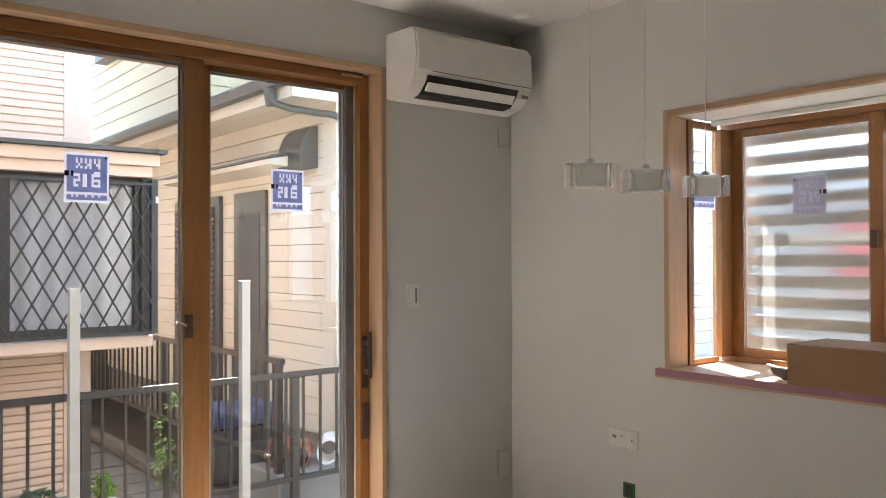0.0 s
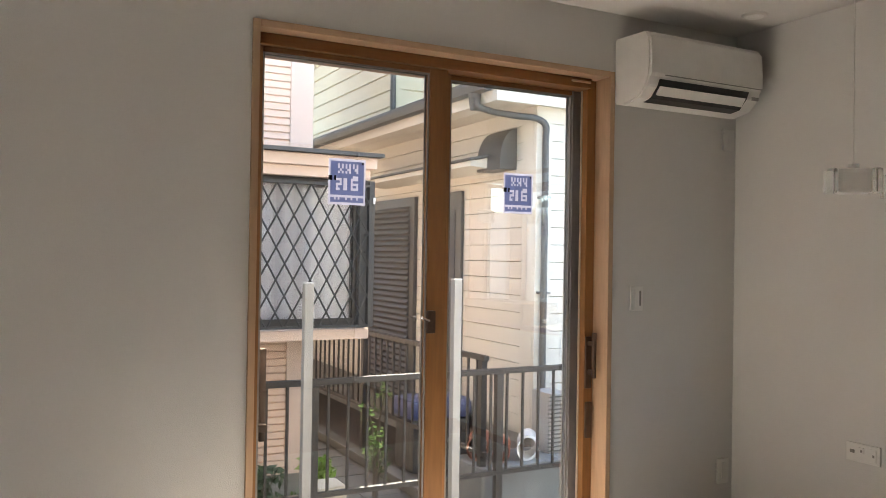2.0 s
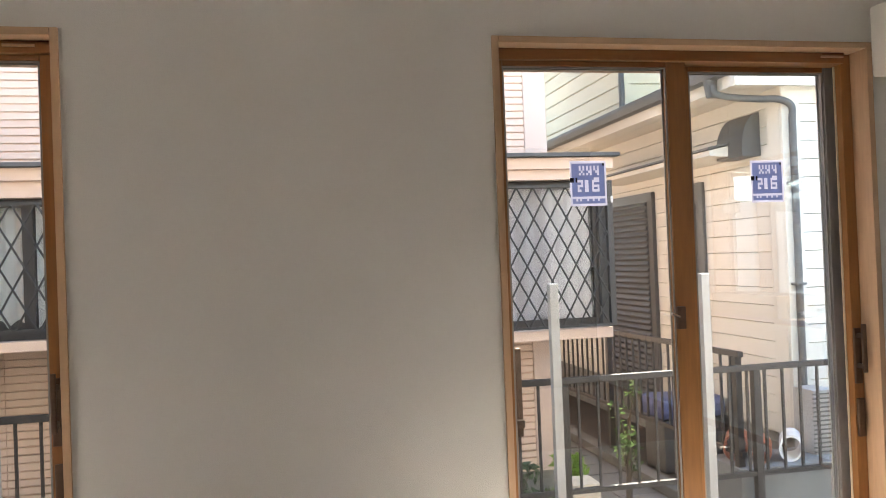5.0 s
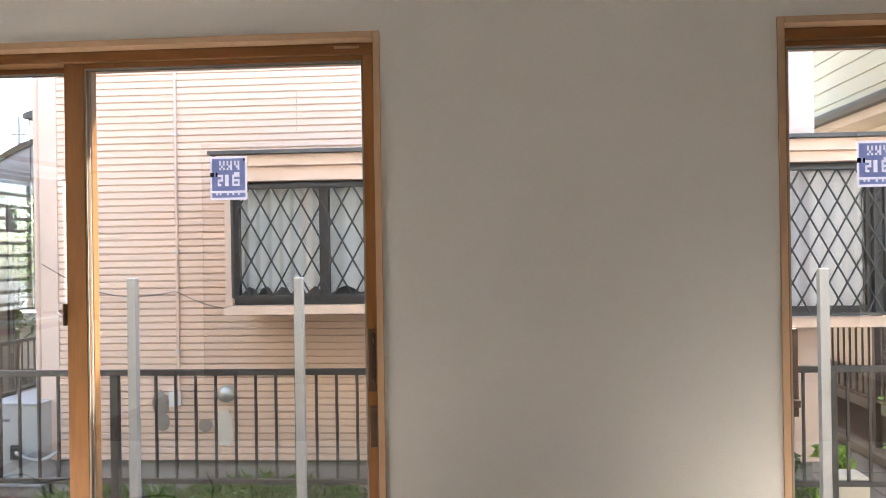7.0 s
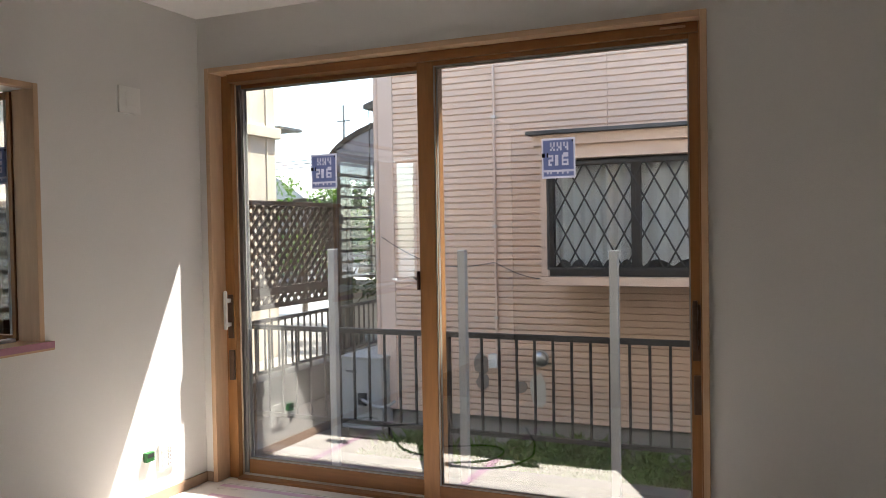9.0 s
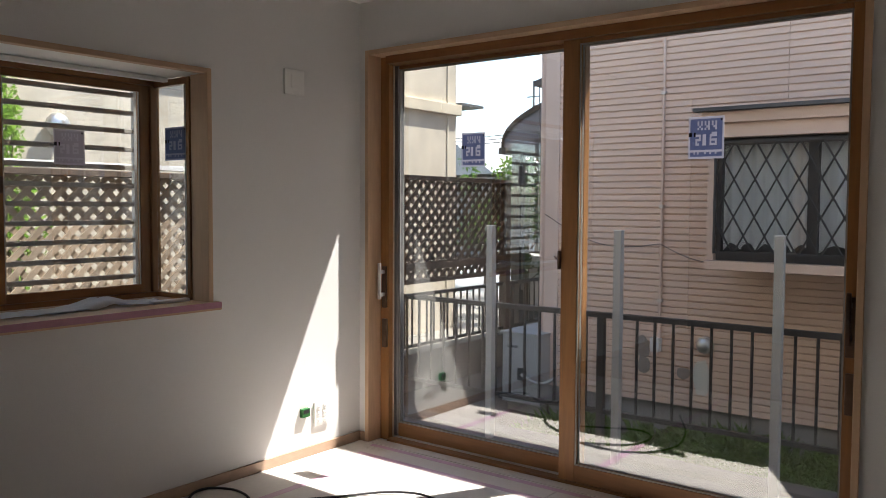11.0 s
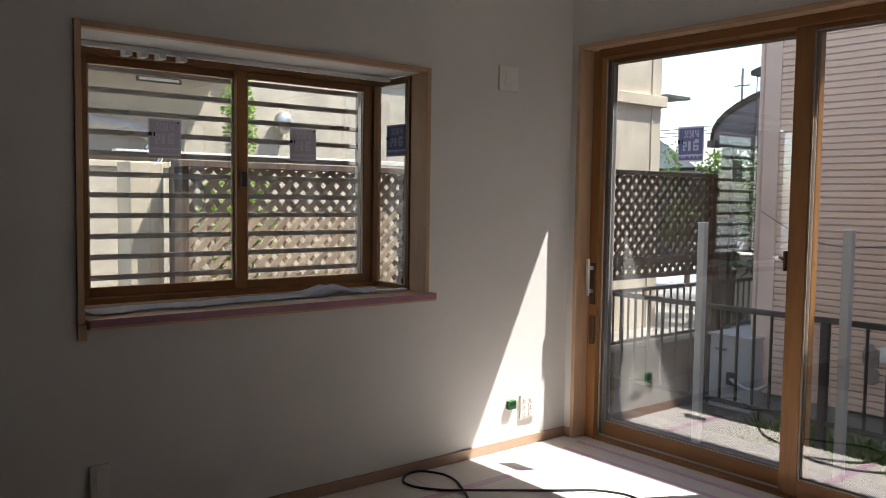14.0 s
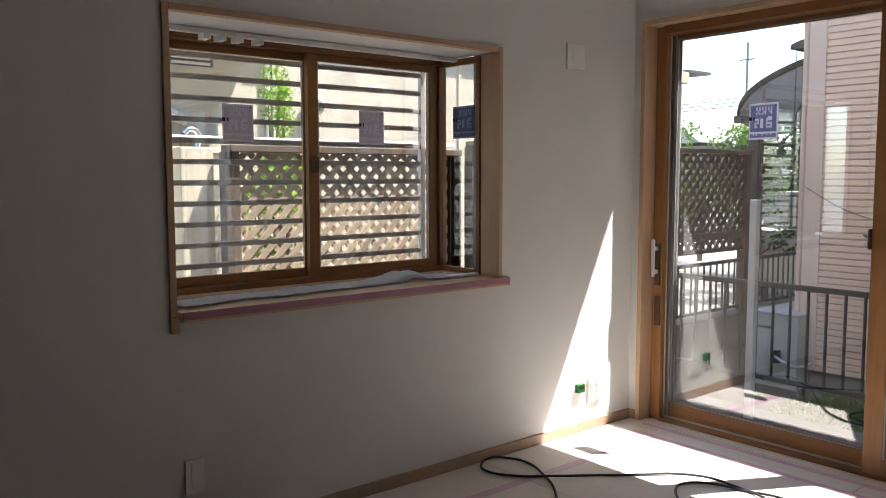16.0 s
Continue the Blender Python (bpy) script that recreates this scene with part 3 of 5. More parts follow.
part("seam", box(3.18, 3.759, -0.2335, -0.226, 2.093, 2.0965), M_GREYP, ac)


def plate(name, axis, u0, u1, z0, z1, face, label, keys, category="outlet"):
    """A wall plate: axis x lies on the door wall, y on a side wall at face."""
    s = -1 if face > 0 and axis == "y" else 1

    def slab(a, b, c, d, o0, o1, bev=0.0):
        if axis == "x":
            return box(a, b, face - o1, face - o0, c, d, bev)
        return box(face + s * o0, face + s * o1, a, b, c, d, bev)
    at = ((u0 + u1) / 2, face, z0) if axis == "x" else (face, (u0 + u1) / 2, z0)
    p = thing(name, at, label, category)
    part("cover", slab(u0, u1, z0, z1, 0.0, 0.011, 0.003), M_WHITEP, p)
    for n, (a, b, c, d, m) in enumerate(keys):
        w, h = u1 - u0, z1 - z0
        part("insert", slab(u0 + a * w, u0 + b * w, z0 + c * h, z0 + d * h, 0.0105, 0.014 + 0.0004 * n, 0.001), m, p)
    return p


SIX = [(a, a + 0.28, c, c + 0.2, M_WHITEP) for a in (0.15, 0.55) for c in (0.12, 0.4, 0.68)] + [(a + 0.08, a + 0.13, c + 0.07, c + 0.13, M_UNIT) for a in (0.15, 0.55) for c in (0.12, 0.4, 0.68)]
plate("light_switch", "x", 3.203, 3.272, 1.088, 1.198, 0, "white wall switch with a dark rocker", [(0.3, 0.7, 0.15, 0.85, M_WHITEP), (0.62, 0.78, 0.2, 0.8, M_GREYP)], "switch")
plate("wall_outlet", "x", 3.747, 3.82, 0.255, 0.373, 0, "white wall outlet plate near the corner", [(0.3, 0.7, 0.15, 0.85, M_WHITEP)])
plate("junction_plate", "x", 3.759, 3.827, 1.845, 1.946, 0, "white blank plate under the air conditioner", [(0.3, 0.6, 0.3, 0.7, M_WHITEP)], "wall plate")
plate("wall_outlet", "y", -0.766, -0.616, 0.502, 0.578, XR, "wide white wall outlet with an aerial socket", [(0.12, 0.22, 0.45, 0.6, M_WHITEP), (0.1, 0.3, 0.15, 0.85, M_WHITEP), (0.14, 0.2, 0.4, 0.55, M_GREYP), (0.45, 0.62, 0.5, 0.8, M_WHITEP), (0.5, 0.55, 0.55, 0.7, M_GREYP), (0.74, 0.86, 0.45, 0.62, M_GREYP)])
gb = thing("green_junction_box", (XR, -0.716, 0.29), "open green junction box in the papered wall", "junction box")
part("rim", box(XR - 0.006, XR, -0.746, -0.686, 0.29, 0.355, 0.002), M_GREEN, gb)
part("opening", box(XR - 0.0075, XR - 0.0062, -0.736, -0.696, 0.3, 0.345), M_BLACKP, gb)
plate("wall_outlet", "y", -0.352, -0.245, 0.145, 0.272, XL, "white six-key outlet plate in the sunlight", SIX)
plate("wall_outlet", "y", -2.525, -2.455, 0.2, 0.325, XL, "white wall outlet plate under the window", [(0.3, 0.7, 0.15, 0.85, M_WHITEP)])
plate("ventilation_cover", "y", -0.545, -0.415, 1.855, 1.98, XL, "white square ventilation cover high on the wall", [(0.3, 0.75, 0.28, 0.8, M_WHITEP), (0.55, 0.7, 0.5, 0.72, M_WHITEP)], "vent")
gb = thing("green_junction_box", (XL, -0.425, 0.2), "green plastic box jutting from the sunlit wall", "junction box")
part("rim", box(XL, XL + 0.022, -0.446, -0.394, 0.212, 0.256, 0.002), M_GREEN, gb)
part("opening", box(XL + 0.0222, XL + 0.0235, -0.44, -0.4, 0.232, 0.25), M_BLACKP, gb)

# ---------- ceiling fixtures ----------


def downlight(x, y):
    d = thing("downlight", (x, y, ZC), "white recessed downlight, switched off", "ceiling light")
    bm = bmesh.new()
    for r0, r1, z0, z1 in ((0.058, 0.05, ZC - 0.001, ZC - 0.009),):
        C(bm, (x, y, z0), (x, y, z1), r0, 28, r1)
    part("trim_ring", bm, M_WHITEP, d, smooth=False)
    part("diffuser", rod((x, y, ZC - 0.0085), (x, y, ZC - 0.011), 0.04, 24, 0.038), M_CURT, d)


downlight(3.63, -0.3)


def pendant(x):
    y, z = -1.185, 1.572
    turn = Matrix.Translation((x, y, 0)) @ Matrix.Rotation(radians(-42), 4, "Z") @ Matrix.Translation((-x, -y, 0))

    def turned(bm):
        bmesh.ops.transform(bm, matrix=turn, verts=bm.verts)
        return bm
    p = thing("pendant_lamp", (x, y, ZC), "small clear glass pendant lamp with a frosted body", "pendant lamp", "pendant lamps in a row")
    part("holder", C(rod((x, y, ZC), (x, y, ZC - 0.09), 0.024, 18), (x, y, ZC - 0.09), (x, y, ZC - 0.135), 0.024, 18, 0.012), M_WHITEP, p)
    part("cord", rod((x, y, ZC - 0.13), (x, y, z + 0.04), 0.0022, 6), M_WHITEP, p)
    core = part("frosted_core", turned(box(x - 0.05, x + 0.05, y - 0.035, y + 0.035, z - 0.041, z + 0.038, 0.014)), M_LAMPW, p, "frosted white glass body")
    part("socket", rod((x, y, z + 0.0405), (x, y, z + 0.052), 0.016, 14), M_STEEL, p)
    # thick clear glass ends, slightly uneven
    rnd = random.Random(int(x * 100))
    for sgn in (-1, 1):
        bm = bmesh.new()
        B(bm, x + sgn * 0.049, x + sgn * 0.079, y - 0.037, y + 0.037, z - 0.04, z + 0.037, 0.008)
        for v in bm.verts:
            v.co.z += rnd.uniform(-0.002, 0.002)
            v.co.x += rnd.uniform(-0.0015, 0.0005) * (v.co.x - x)
        part("clear_end", turned(bm), M_CRYS, p, "clear crystal glass end")
        part("glass_rib", turned(box(x + sgn * 0.0605 - 0.0015, x + sgn * 0.0605 + 0.0015, y - 0.0385, y - 0.0371, z - 0.036, z + 0.034)), M_LAMPW, core)


for px in (3.068, 3.352, 3.712):
    pendant(px)

# ---------- things on the sills ----------
cb = thing("cardboard_box", (3.885, -1.85, RW[2] + 0.016), "long closed cardboard box lying on the sill", "box")
cz = RW[2] + 0.016
part("carton", box(3.800, 4.085, -2.24, -1.445, cz, cz + 0.14, 0.004), M_CARD, cb)
part("flap", box(3.798, 4.087, -2.1, -1.445, cz + 0.1405, cz + 0.144, 0.001), M_CARD, cb)
part("packing_tape", box(3.805, 4.075, -1.87, -1.82, cz + 0.1445, cz + 0.146), M_CARD, cb)
tl = thing("hand_tool", (3.905, -1.34, cz), "black and grey hand tool lying on the sill", "tool")
part("grip", prism([(-1.44, cz + 0.006), (-1.39, cz), (-1.345, cz + 0.02), (-1.335, cz + 0.042), (-1.37, cz + 0.04), (-1.44, cz + 0.026)], "x", 3.885, 3.920), M_BLACKP, tl)
part("jaw", prism([(-1.35, cz + 0.021), (-1.312, cz + 0.036), (-1.316, cz + 0.052), (-1.36, cz + 0.042)], "x", 3.889, 3.915), M_ALU, tl)

fs = thing("plastic_film", (-2.7, -1.7, LW[2] + 0.0155), "crumpled white plastic film lying along the sill", "plastic film")
rnd = random.Random(4)
bm = bmesh.new()
grid = []
for i in range(64):
    row = []
    yy = -2.5 + 1.36 * i / 63
    for j in range(9):
        a = j / 8
        lump = math.exp(-((yy + 1.42) / 0.09) ** 2) * 0.045 + 0.01
        z = LW[2] + 0.018 + abs(math.sin(a * 6 + yy * 4 + 2 * noise.noise((yy * 5, a * 3, 0)))) * lump * (0.4 + 0.6 * math.sin(a * math.pi)) + 0.004 * rnd.random()
        row.append(bm.verts.new((-2.58 - 0.17 * a + 0.035 * noise.noise((yy * 6, a, 4)) - 0.05 * (yy + 2.5) / 1.4, yy, z)))
    grid.append(row)
for i in range(63):
    for j in range(8):
        bm.faces.new((grid[i][j], grid[i + 1][j], grid[i + 1][j + 1], grid[i][j + 1]))
bmesh.ops.solidify(bm, geom=list(bm.faces), thickness=0.0015)
part("film", bm, M_FILM, fs, smooth=True)
part("folded_strip", box(-2.66, -2.62, -1.22, -1.03, LW[2] + 0.0155, LW[2] + 0.03, 0.004), M_FILM, fs)

# ---------- protective sheets and tape on the floor ----------
k = 0
for x0, x1 in ((XL + 0.013, -1.24), (-1.236, -0.2), (-0.196, 0.85), (0.854, 1.9), (1.904, 2.9), (2.904, XR - 0.013)):
    y = -0.004
    while y > -2.1:
        y2 = y - 1.1
        # East sheets take the grey copy so less sun bounces up the wall.
        whole("floor_sheet", box(x0, x1, y2, y - 0.003, -0.0035, 0.0, 0.001), M_SHEET if x0 < 0.8 else M_SHEET2, "beige protective sheet taped over the floor, greyed where unseen", "floor sheet", "floor sheets", kind="structure")
        y = y2
for a in ((-2.40, 0.0, -0.055, -0.02), (-2.36, 0.6, -0.20, -0.165)):
    whole("tape_strip", box(a[0], a[1], a[2], a[3], 0.0004, 0.0011), M_TAPE, "pink tape strip holding the floor sheets", "tape", kind="structure")
for xx in (-1.262, -0.222, 0.83, -2.24):
    whole("tape_strip", box(xx, xx + 0.045, -2.2, -0.21, 0.0004, 0.0011), M_TAPE, "pink tape strip over a sheet seam", "tape", kind="structure")
whole("paper_scrap", prism([(-2.38, -0.10), (-2.27, -0.075), (-2.28, -0.06), (-2.37, -0.075)], "z", 0.0006, 0.004), M_SHEET, "torn sheet corner lying on the floor", "scrap")
CORD = [(-1.93, -1.22), (-2.08, -1.09), (-2.2, -1.02), (-2.33, -0.975), (-2.45, -0.985), (-2.505, -1.06), (-2.47, -1.15), (-2.38, -1.19), (-2.28, -1.13), (-2.144, -0.99), (-1.997, -0.78), (-1.736, -0.505), (-1.586, -0.49), (-1.42, -0.53), (-1.25, -0.7), (-1.3, -0.9), (-1.55, -0.86), (-1.72, -0.72), (-1.74, -0.62), (-1.66, -0.55), (-1.52, -0.50), (-1.38, -0.47), (-1.2, -0.52), (-1.08, -0.68), (-1.1, -0.95), (-1.3, -1.4)]
whole("power_cord", tube([(x, y, 0.0065 + 0.004 * (i % 2)) for i, (x, y) in enumerate(CORD)], 0.0055), M_BLACKP, "black power cord looped across the covered floor", "cord", smooth=True)

# ---------- ground outside ----------
ZG = -0.42
whole("ground", box(-60, 60, 0.175, 120, ZG - 0.2, ZG), M_SOIL, "bare damp soil between the houses", "ground", kind="structure")
whole("ground", box(-60, -2.695, -60, 0.17, ZG - 0.2, ZG), M_CONC, "pale ground beside the house", "ground", kind="structure")
whole("ground", box(4.14, 60, -60, 0.17, ZG - 0.2, ZG), M_CONC, "pale ground beside the house", "ground", kind="structure")
whole("ground", box(-2.69, 4.135, -60, YB - TH - 0.005, ZG - 0.2, ZG), M_CONC, "pale ground behind the house", "ground", kind="structure")
ZTER = -0.33
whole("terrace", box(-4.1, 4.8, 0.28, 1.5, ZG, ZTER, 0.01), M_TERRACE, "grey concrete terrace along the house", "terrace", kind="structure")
whole("foundation", box(XL - TH, XR + TH, 0.172, 0.2, ZG, -0.31), M_CONC, "grey concrete house foundation", "foundation", kind="structure")
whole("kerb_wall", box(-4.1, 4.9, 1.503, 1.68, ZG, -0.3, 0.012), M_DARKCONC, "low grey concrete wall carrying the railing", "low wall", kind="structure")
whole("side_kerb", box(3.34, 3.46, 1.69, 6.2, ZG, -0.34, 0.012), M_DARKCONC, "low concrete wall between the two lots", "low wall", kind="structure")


def aluminium_post(x, zt):
    p = thing("fence_post", (x, 1.44, ZTER), "tall square aluminium post standing on the terrace", "post", "aluminium posts in a row")
    part("shaft", box(x - 0.025, x + 0.025, 1.415, 1.465, ZTER, zt - 0.006, 0.003), M_POST, p)
    part("cap", box(x - 0.027, x + 0.027, 1.413, 1.467, zt - 0.006, zt, 0.002), M_WHITEP, p)


for px, pz in ((-2.626, 1.172), (-1.66, 1.16), (-0.69, 1.152), (0.27, 1.152), (1.23, 1.158), (2.192, 1.164), (3.113, 1.184)):
    aluminium_post(px, pz)


def railing(name, p, q, zt, zb, posts, step, label, foot):
    """A dark metal railing from p to q (x, y), with posts at the given lengths along it."""
    p, q = Vector((*p, 0)), Vector((*q, 0))
    d = (q - p).normalized()
    n = Vector((-d.y, d.x, 0))
    L = (q - p).length
    f = thing(name, (p.x, p.y, zb), label, "railing")

    def beam(a, b, w, z0, z1):
        bm = bmesh.new()
        B(bm, a, b, -w, w, z0, z1, 0.003)
        m = Matrix.Translation(p) @ Matrix(((d.x, n.x, 0, 0), (d.y, n.y, 0, 0), (0, 0, 1, 0), (0, 0, 0, 1)))
        bmesh.ops.transform(bm, matrix=m, verts=bm.verts)
        return bm
    part("top_rail", beam(0, L, 0.02, zt - 0.035, zt), M_DARKMET, f)
    part("bottom_rail", beam(0, L, 0.016, zb, zb + 0.03), M_DARKMET, f)
    for s in posts:
        part("post", beam(s - 0.024, s + 0.024, 0.022, foot, zt - 0.036), M_DARKMET, f)
    first = None
    s = step
    while s < L - 0.02:
        if all(abs(s - a) > 0.04 for a in posts):
            if first is None:
                first, s0 = part("baluster", beam(s - 0.008, s + 0.008, 0.008, zb + 0.031, zt - 0.036), M_DARKMET, f), s
            else:
                again("baluster", first, f, d * (s - s0))
        s += step
    return f


railing("railing", (-4.13, 1.6), (4.6, 1.6), 0.61, -0.065, (0.02, 2.28, 4.38, 6.42, 7.65, 8.6), 0.1205, "dark bronze metal railing on the low concrete kerb", -0.3)
railing("railing", (3.5, 1.72), (3.4, 5.6), 0.675, 0.02, (0.05, 1.95, 3.85), 0.115, "dark metal railing between the neighbouring lots", -0.34)
railing("railing", (1.6, 5.75), (3.38, 5.75), 0.64, -0.1, (0.05, 1.8), 0.11, "far dark metal railing closing the passage", ZG)

# ---------- pink neighbour house ----------
PX0, PX1, PY = -2.855, 2.575, 2.6
ph = thing("pink_house", (0, PY, ZG), "two-storey house with narrow pink siding boards", "house")
wall = part("wall", box(PX0, PX1, PY, PY + 6, -0.178, 5.3), M_PINKTRIM, ph)
part("foundation", box(PX0 + 0.02, PX1 - 0.02, PY + 0.02, PY + 5.9, ZG, -0.179), M_CONC, ph)
# Right overhang is out of view, lengthened to keep sun off door_2.
roof = part("roof", prism([(PY - 0.42, 4.98), (PY - 0.42, 5.08), (PY + 3.0, 6.4), (PY + 6.4, 5.08), (PY + 6.4, 4.98)], "x", PX0 - 0.4, PX1 + 0.75), M_ROOF, ph)
part("soffit", box(PX0 - 0.38, PX1 + 0.73, PY - 0.4, PY + 6.3, 4.93, 4.979), M_PINKTRIM, roof)
for x0, x1 in ((PX0 - 0.012, PX0 + 0.12), (PX1 - 0.15, PX1 + 0.012)):
    part("corner_board", box(x0, x1, PY - 0.03, PY - 0.001, -0.178, 4.92, 0.004), M_PINKTRIM, ph)
# siding: tapered boards
PITCH = 0.0494


def clapboard(x0, x1, y, z, h, t0=0.012, t1=0.022):
    return prism([(y, z), (y - t1 + 0.003, z), (y - t1, z + 0.004), (y - t1, z + h * 0.81), (y - t0 * 0.4, z + h * 0.885), (y - t0 * 0.4, z + h), (y, z + h)], "x", x0, x1)


one = part("siding_board", clapboard(PX0 + 0.121, -0.973, PY - 0.001, -0.178, PITCH), M_PINK, wall)
two = part("siding_board", clapboard(-0.97, PX1 - 0.151, PY - 0.001, -0.178, PITCH), M_PINK, wall)
for i in range(1, int(5.06 / PITCH)):
    again("siding_board", one, wall, (0, 0, i * PITCH))
    again("siding_board", two, wall, (0, 0, i * PITCH))
bm = bmesh.new()
for i in range(int(5.06 / PITCH)):
    B(bm, PX0 - 0.02, PX0 - 0.001, PY + 0.12, PY + 6, -0.178 + i * PITCH, -0.178 + (i + 0.8) * PITCH)
tagged(part("side_siding", bm, M_PINK, wall), kind="stuff")


def grille(parent, x0, x1, y, z0, z1, wide, tall):
    """Diamond bars between x0 and x1, each a thin round rod."""
    g = part("grille", box(x0, x1, y - 0.008, y + 0.008, z1 - 0.016, z1), M_GRILLE, parent, "dark metal diamond grille")
    part("grille_frame", box(x0, x1, y - 0.008, y + 0.008, z0, z0 + 0.016), M_GRILLE, g)
    part("grille_frame", box(x0, x0 + 0.016, y - 0.008, y + 0.008, z0 + 0.017, z1 - 0.017), M_GRILLE, g)
    part("grille_frame", box(x1 - 0.016, x1, y - 0.008, y + 0.008, z0 + 0.017, z1 - 0.017), M_GRILLE, g)
    run = (z1 - z0) * wide / tall
    for sgn in (1, -1):
        s = -run
        while s < (x1 - x0) + run:
            a, b = x0 + s, x0 + s + sgn * run
            t0, t1 = 0.0, 1.0
            for lim, side in ((x0, 1), (x1, -1)):
                fa, fb = (a - lim) * side, (b - lim) * side
                if fa < 0 and fb < 0:
                    t1 = -1
                elif fa < 0:
                    t0 = max(t0, fa / (fa - fb))
                elif fb < 0:
                    t1 = min(t1, fa / (fa - fb))
            if t1 - t0 > 0.04:
                yy = y + sgn * 0.003
                part("grille_bar", rod((a + (b - a) * t0, yy, z0 + (z1 - z0) * t0), (a + (b - a) * t1, yy, z0 + (z1 - z0) * t1), 0.006, 6), M_GRILLE, g)
            s += wide
    return g


def pleats(x0, x1, y, z0, z1, folds, depth=0.018, scallop=0.0):
    bm = bmesh.new()
    n = folds * 8
    top, bot = [], []
    for i in range(n + 1):
        a = i / n
        yy = y + depth * math.sin(a * folds * 2 * math.pi)
        top.append(bm.verts.new((x0 + (x1 - x0) * a, yy, z1)))
        bot.append(bm.verts.new((x0 + (x1 - x0) * a, yy, z0 + scallop * abs(math.sin(a * folds * math.pi * 0.7)))))
    for i in range(n):
        bm.faces.new((top[i], top[i + 1], bot[i + 1], bot[i]))
    bmesh.ops.solidify(bm, geom=list(bm.faces), thickness=0.002)
    return bm


def bay(x0, x1, yf, z_sill, z_top, z_eave, mids, curtain, scallop, gz0, gz1, folds, wide=0.131, thick=0.05, side=M_PINKTRIM, inset=0.03):
    # Bay core is painted near-black in place of an unlit room.
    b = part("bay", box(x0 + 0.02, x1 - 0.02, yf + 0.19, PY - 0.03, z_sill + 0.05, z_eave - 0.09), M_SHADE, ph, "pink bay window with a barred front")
    part("bay_sill", box(x0 - 0.004, x1 + 0.01, yf + 0.035, PY - 0.03, z_sill + 0.049 - 2 * thick, z_sill + 0.049, 0.006), M_PINKTRIM, b)
    part("bay_fascia", box(x0 - 0.03, x1 + 0.03, yf - 0.02, PY - 0.03, z_eave - 0.085, z_eave - 0.012, 0.006), M_PINKTRIM, b)
    part("bay_roof", prism([(yf - 0.07, z_eave - 0.011), (yf - 0.07, z_eave + 0.012), (PY - 0.03, z_eave + 0.08), (PY - 0.03, z_eave - 0.011)], "x", x0 - 0.06, x1 + 0.06), M_ROOF, b)
    part("bay_head", box(x0, x1, yf + 0.02, yf + 0.185, z_top, z_eave - 0.0855, 0.004), M_PINKTRIM, b)
    part("bay_post", box(x0, x0 + 0.05, yf + 0.06, PY - 0.03, z_sill + 0.05, z_top - 0.001, 0.004), M_PINKTRIM, b)
    part("bay_post", box(x1 - 0.05, x1, yf + 0.06, PY - 0.03, z_sill + 0.05, z_top - 0.001, 0.004), side, b)
    edges = [x0 + 0.051, *mids, x1 - 0.051]
    for u, v in zip(edges, edges[1:]):
        w = part("window_frame", box(u, v, yf + 0.10, yf + 0.13, z_sill + 0.051, z_sill + 0.11, 0.002), M_DARKMET, b)
        part("frame_head", box(u, v, yf + 0.10, yf + 0.13, z_top - 0.045, z_top - 0.002, 0.002), M_DARKMET, w)
        part("frame_side", box(u, u + 0.03, yf + 0.10, yf + 0.13, z_sill + 0.111, z_top - 0.046, 0.002), M_DARKMET, w)
        part("frame_side", box(v - 0.03, v, yf + 0.10, yf + 0.13, z_sill + 0.111, z_top - 0.046, 0.002), M_DARKMET, w)
        p = part("pane", box(u + 0.031, v - 0.031, yf + 0.113, yf + 0.117, z_sill + 0.111, z_top - 0.046), M_GLASSN, w)
        p.visible_shadow = False
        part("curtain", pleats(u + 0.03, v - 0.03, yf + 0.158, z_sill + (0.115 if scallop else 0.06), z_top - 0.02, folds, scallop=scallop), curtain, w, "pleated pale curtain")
    grille(b, x0 + inset, x1 - 0.0, yf - 0.0, gz0, gz1, wide, 0.24 * wide / 0.131)


bay(-1.33, 0.4, 2.0, 0.905, 1.755, 1.932, (-0.685,), M_CURT, 0.05, 1.005, 1.73, 7, 0.131, 0.03, M_PINKTRIM, 0.066)
bay(1.18, 2.79, 2.0, 0.80, 1.80, 1.95, (2.0,), M_CURT2, 0.0, 0.86, 1.765, 5, 0.108, 0.034, M_GREYM)
part("bay_brace", box(2.777, 2.815, 2.0, 2.04, 0.86, 1.79, 0.003), M_DARKMET, ph)
for i in range(8):
    z = 0.9 + i * 0.11
    part("side_bar", rod((2.775, 2.05, z), (2.775, 2.5, z + 0.11), 0.006, 6), M_DARKMET, ph)
    part("side_bar", rod((2.775, 2.05, z + 0.11), (2.775, 2.5, z), 0.006, 6), M_DARKMET, ph)
part("white_tag", box(2.8, 2.815, 1.99, 1.999, 1.645, 1.685, 0.002), M_WHITEP, ph, "small white tag on the bay brace")
# conduit, meter and vent
pipe = part("conduit", rod((-1.85, PY - 0.04, 0.24), (-1.85, PY - 0.04, 4.9), 0.011, 10), M_PINKTRIM, ph, "thin vertical conduit")
for z in (0.6, 1.31, 2.15, 3.1):
    part("clip", box(-1.867, -1.833, PY - 0.055, PY - 0.026, z - 0.012, z + 0.012), M_ALU, pipe)
part("meter_box", box(-1.905, -1.835, PY - 0.09, PY - 0.026, 0.215, 0.32, 0.006), M_WHITEP, ph, "small white meter box")
cap = part("vent_cap", ball((-1.503, PY - 0.05, 0.298), 0.06, 1, 0.8, 1), M_STEEL, ph, "round metal vent cap", smooth=True)
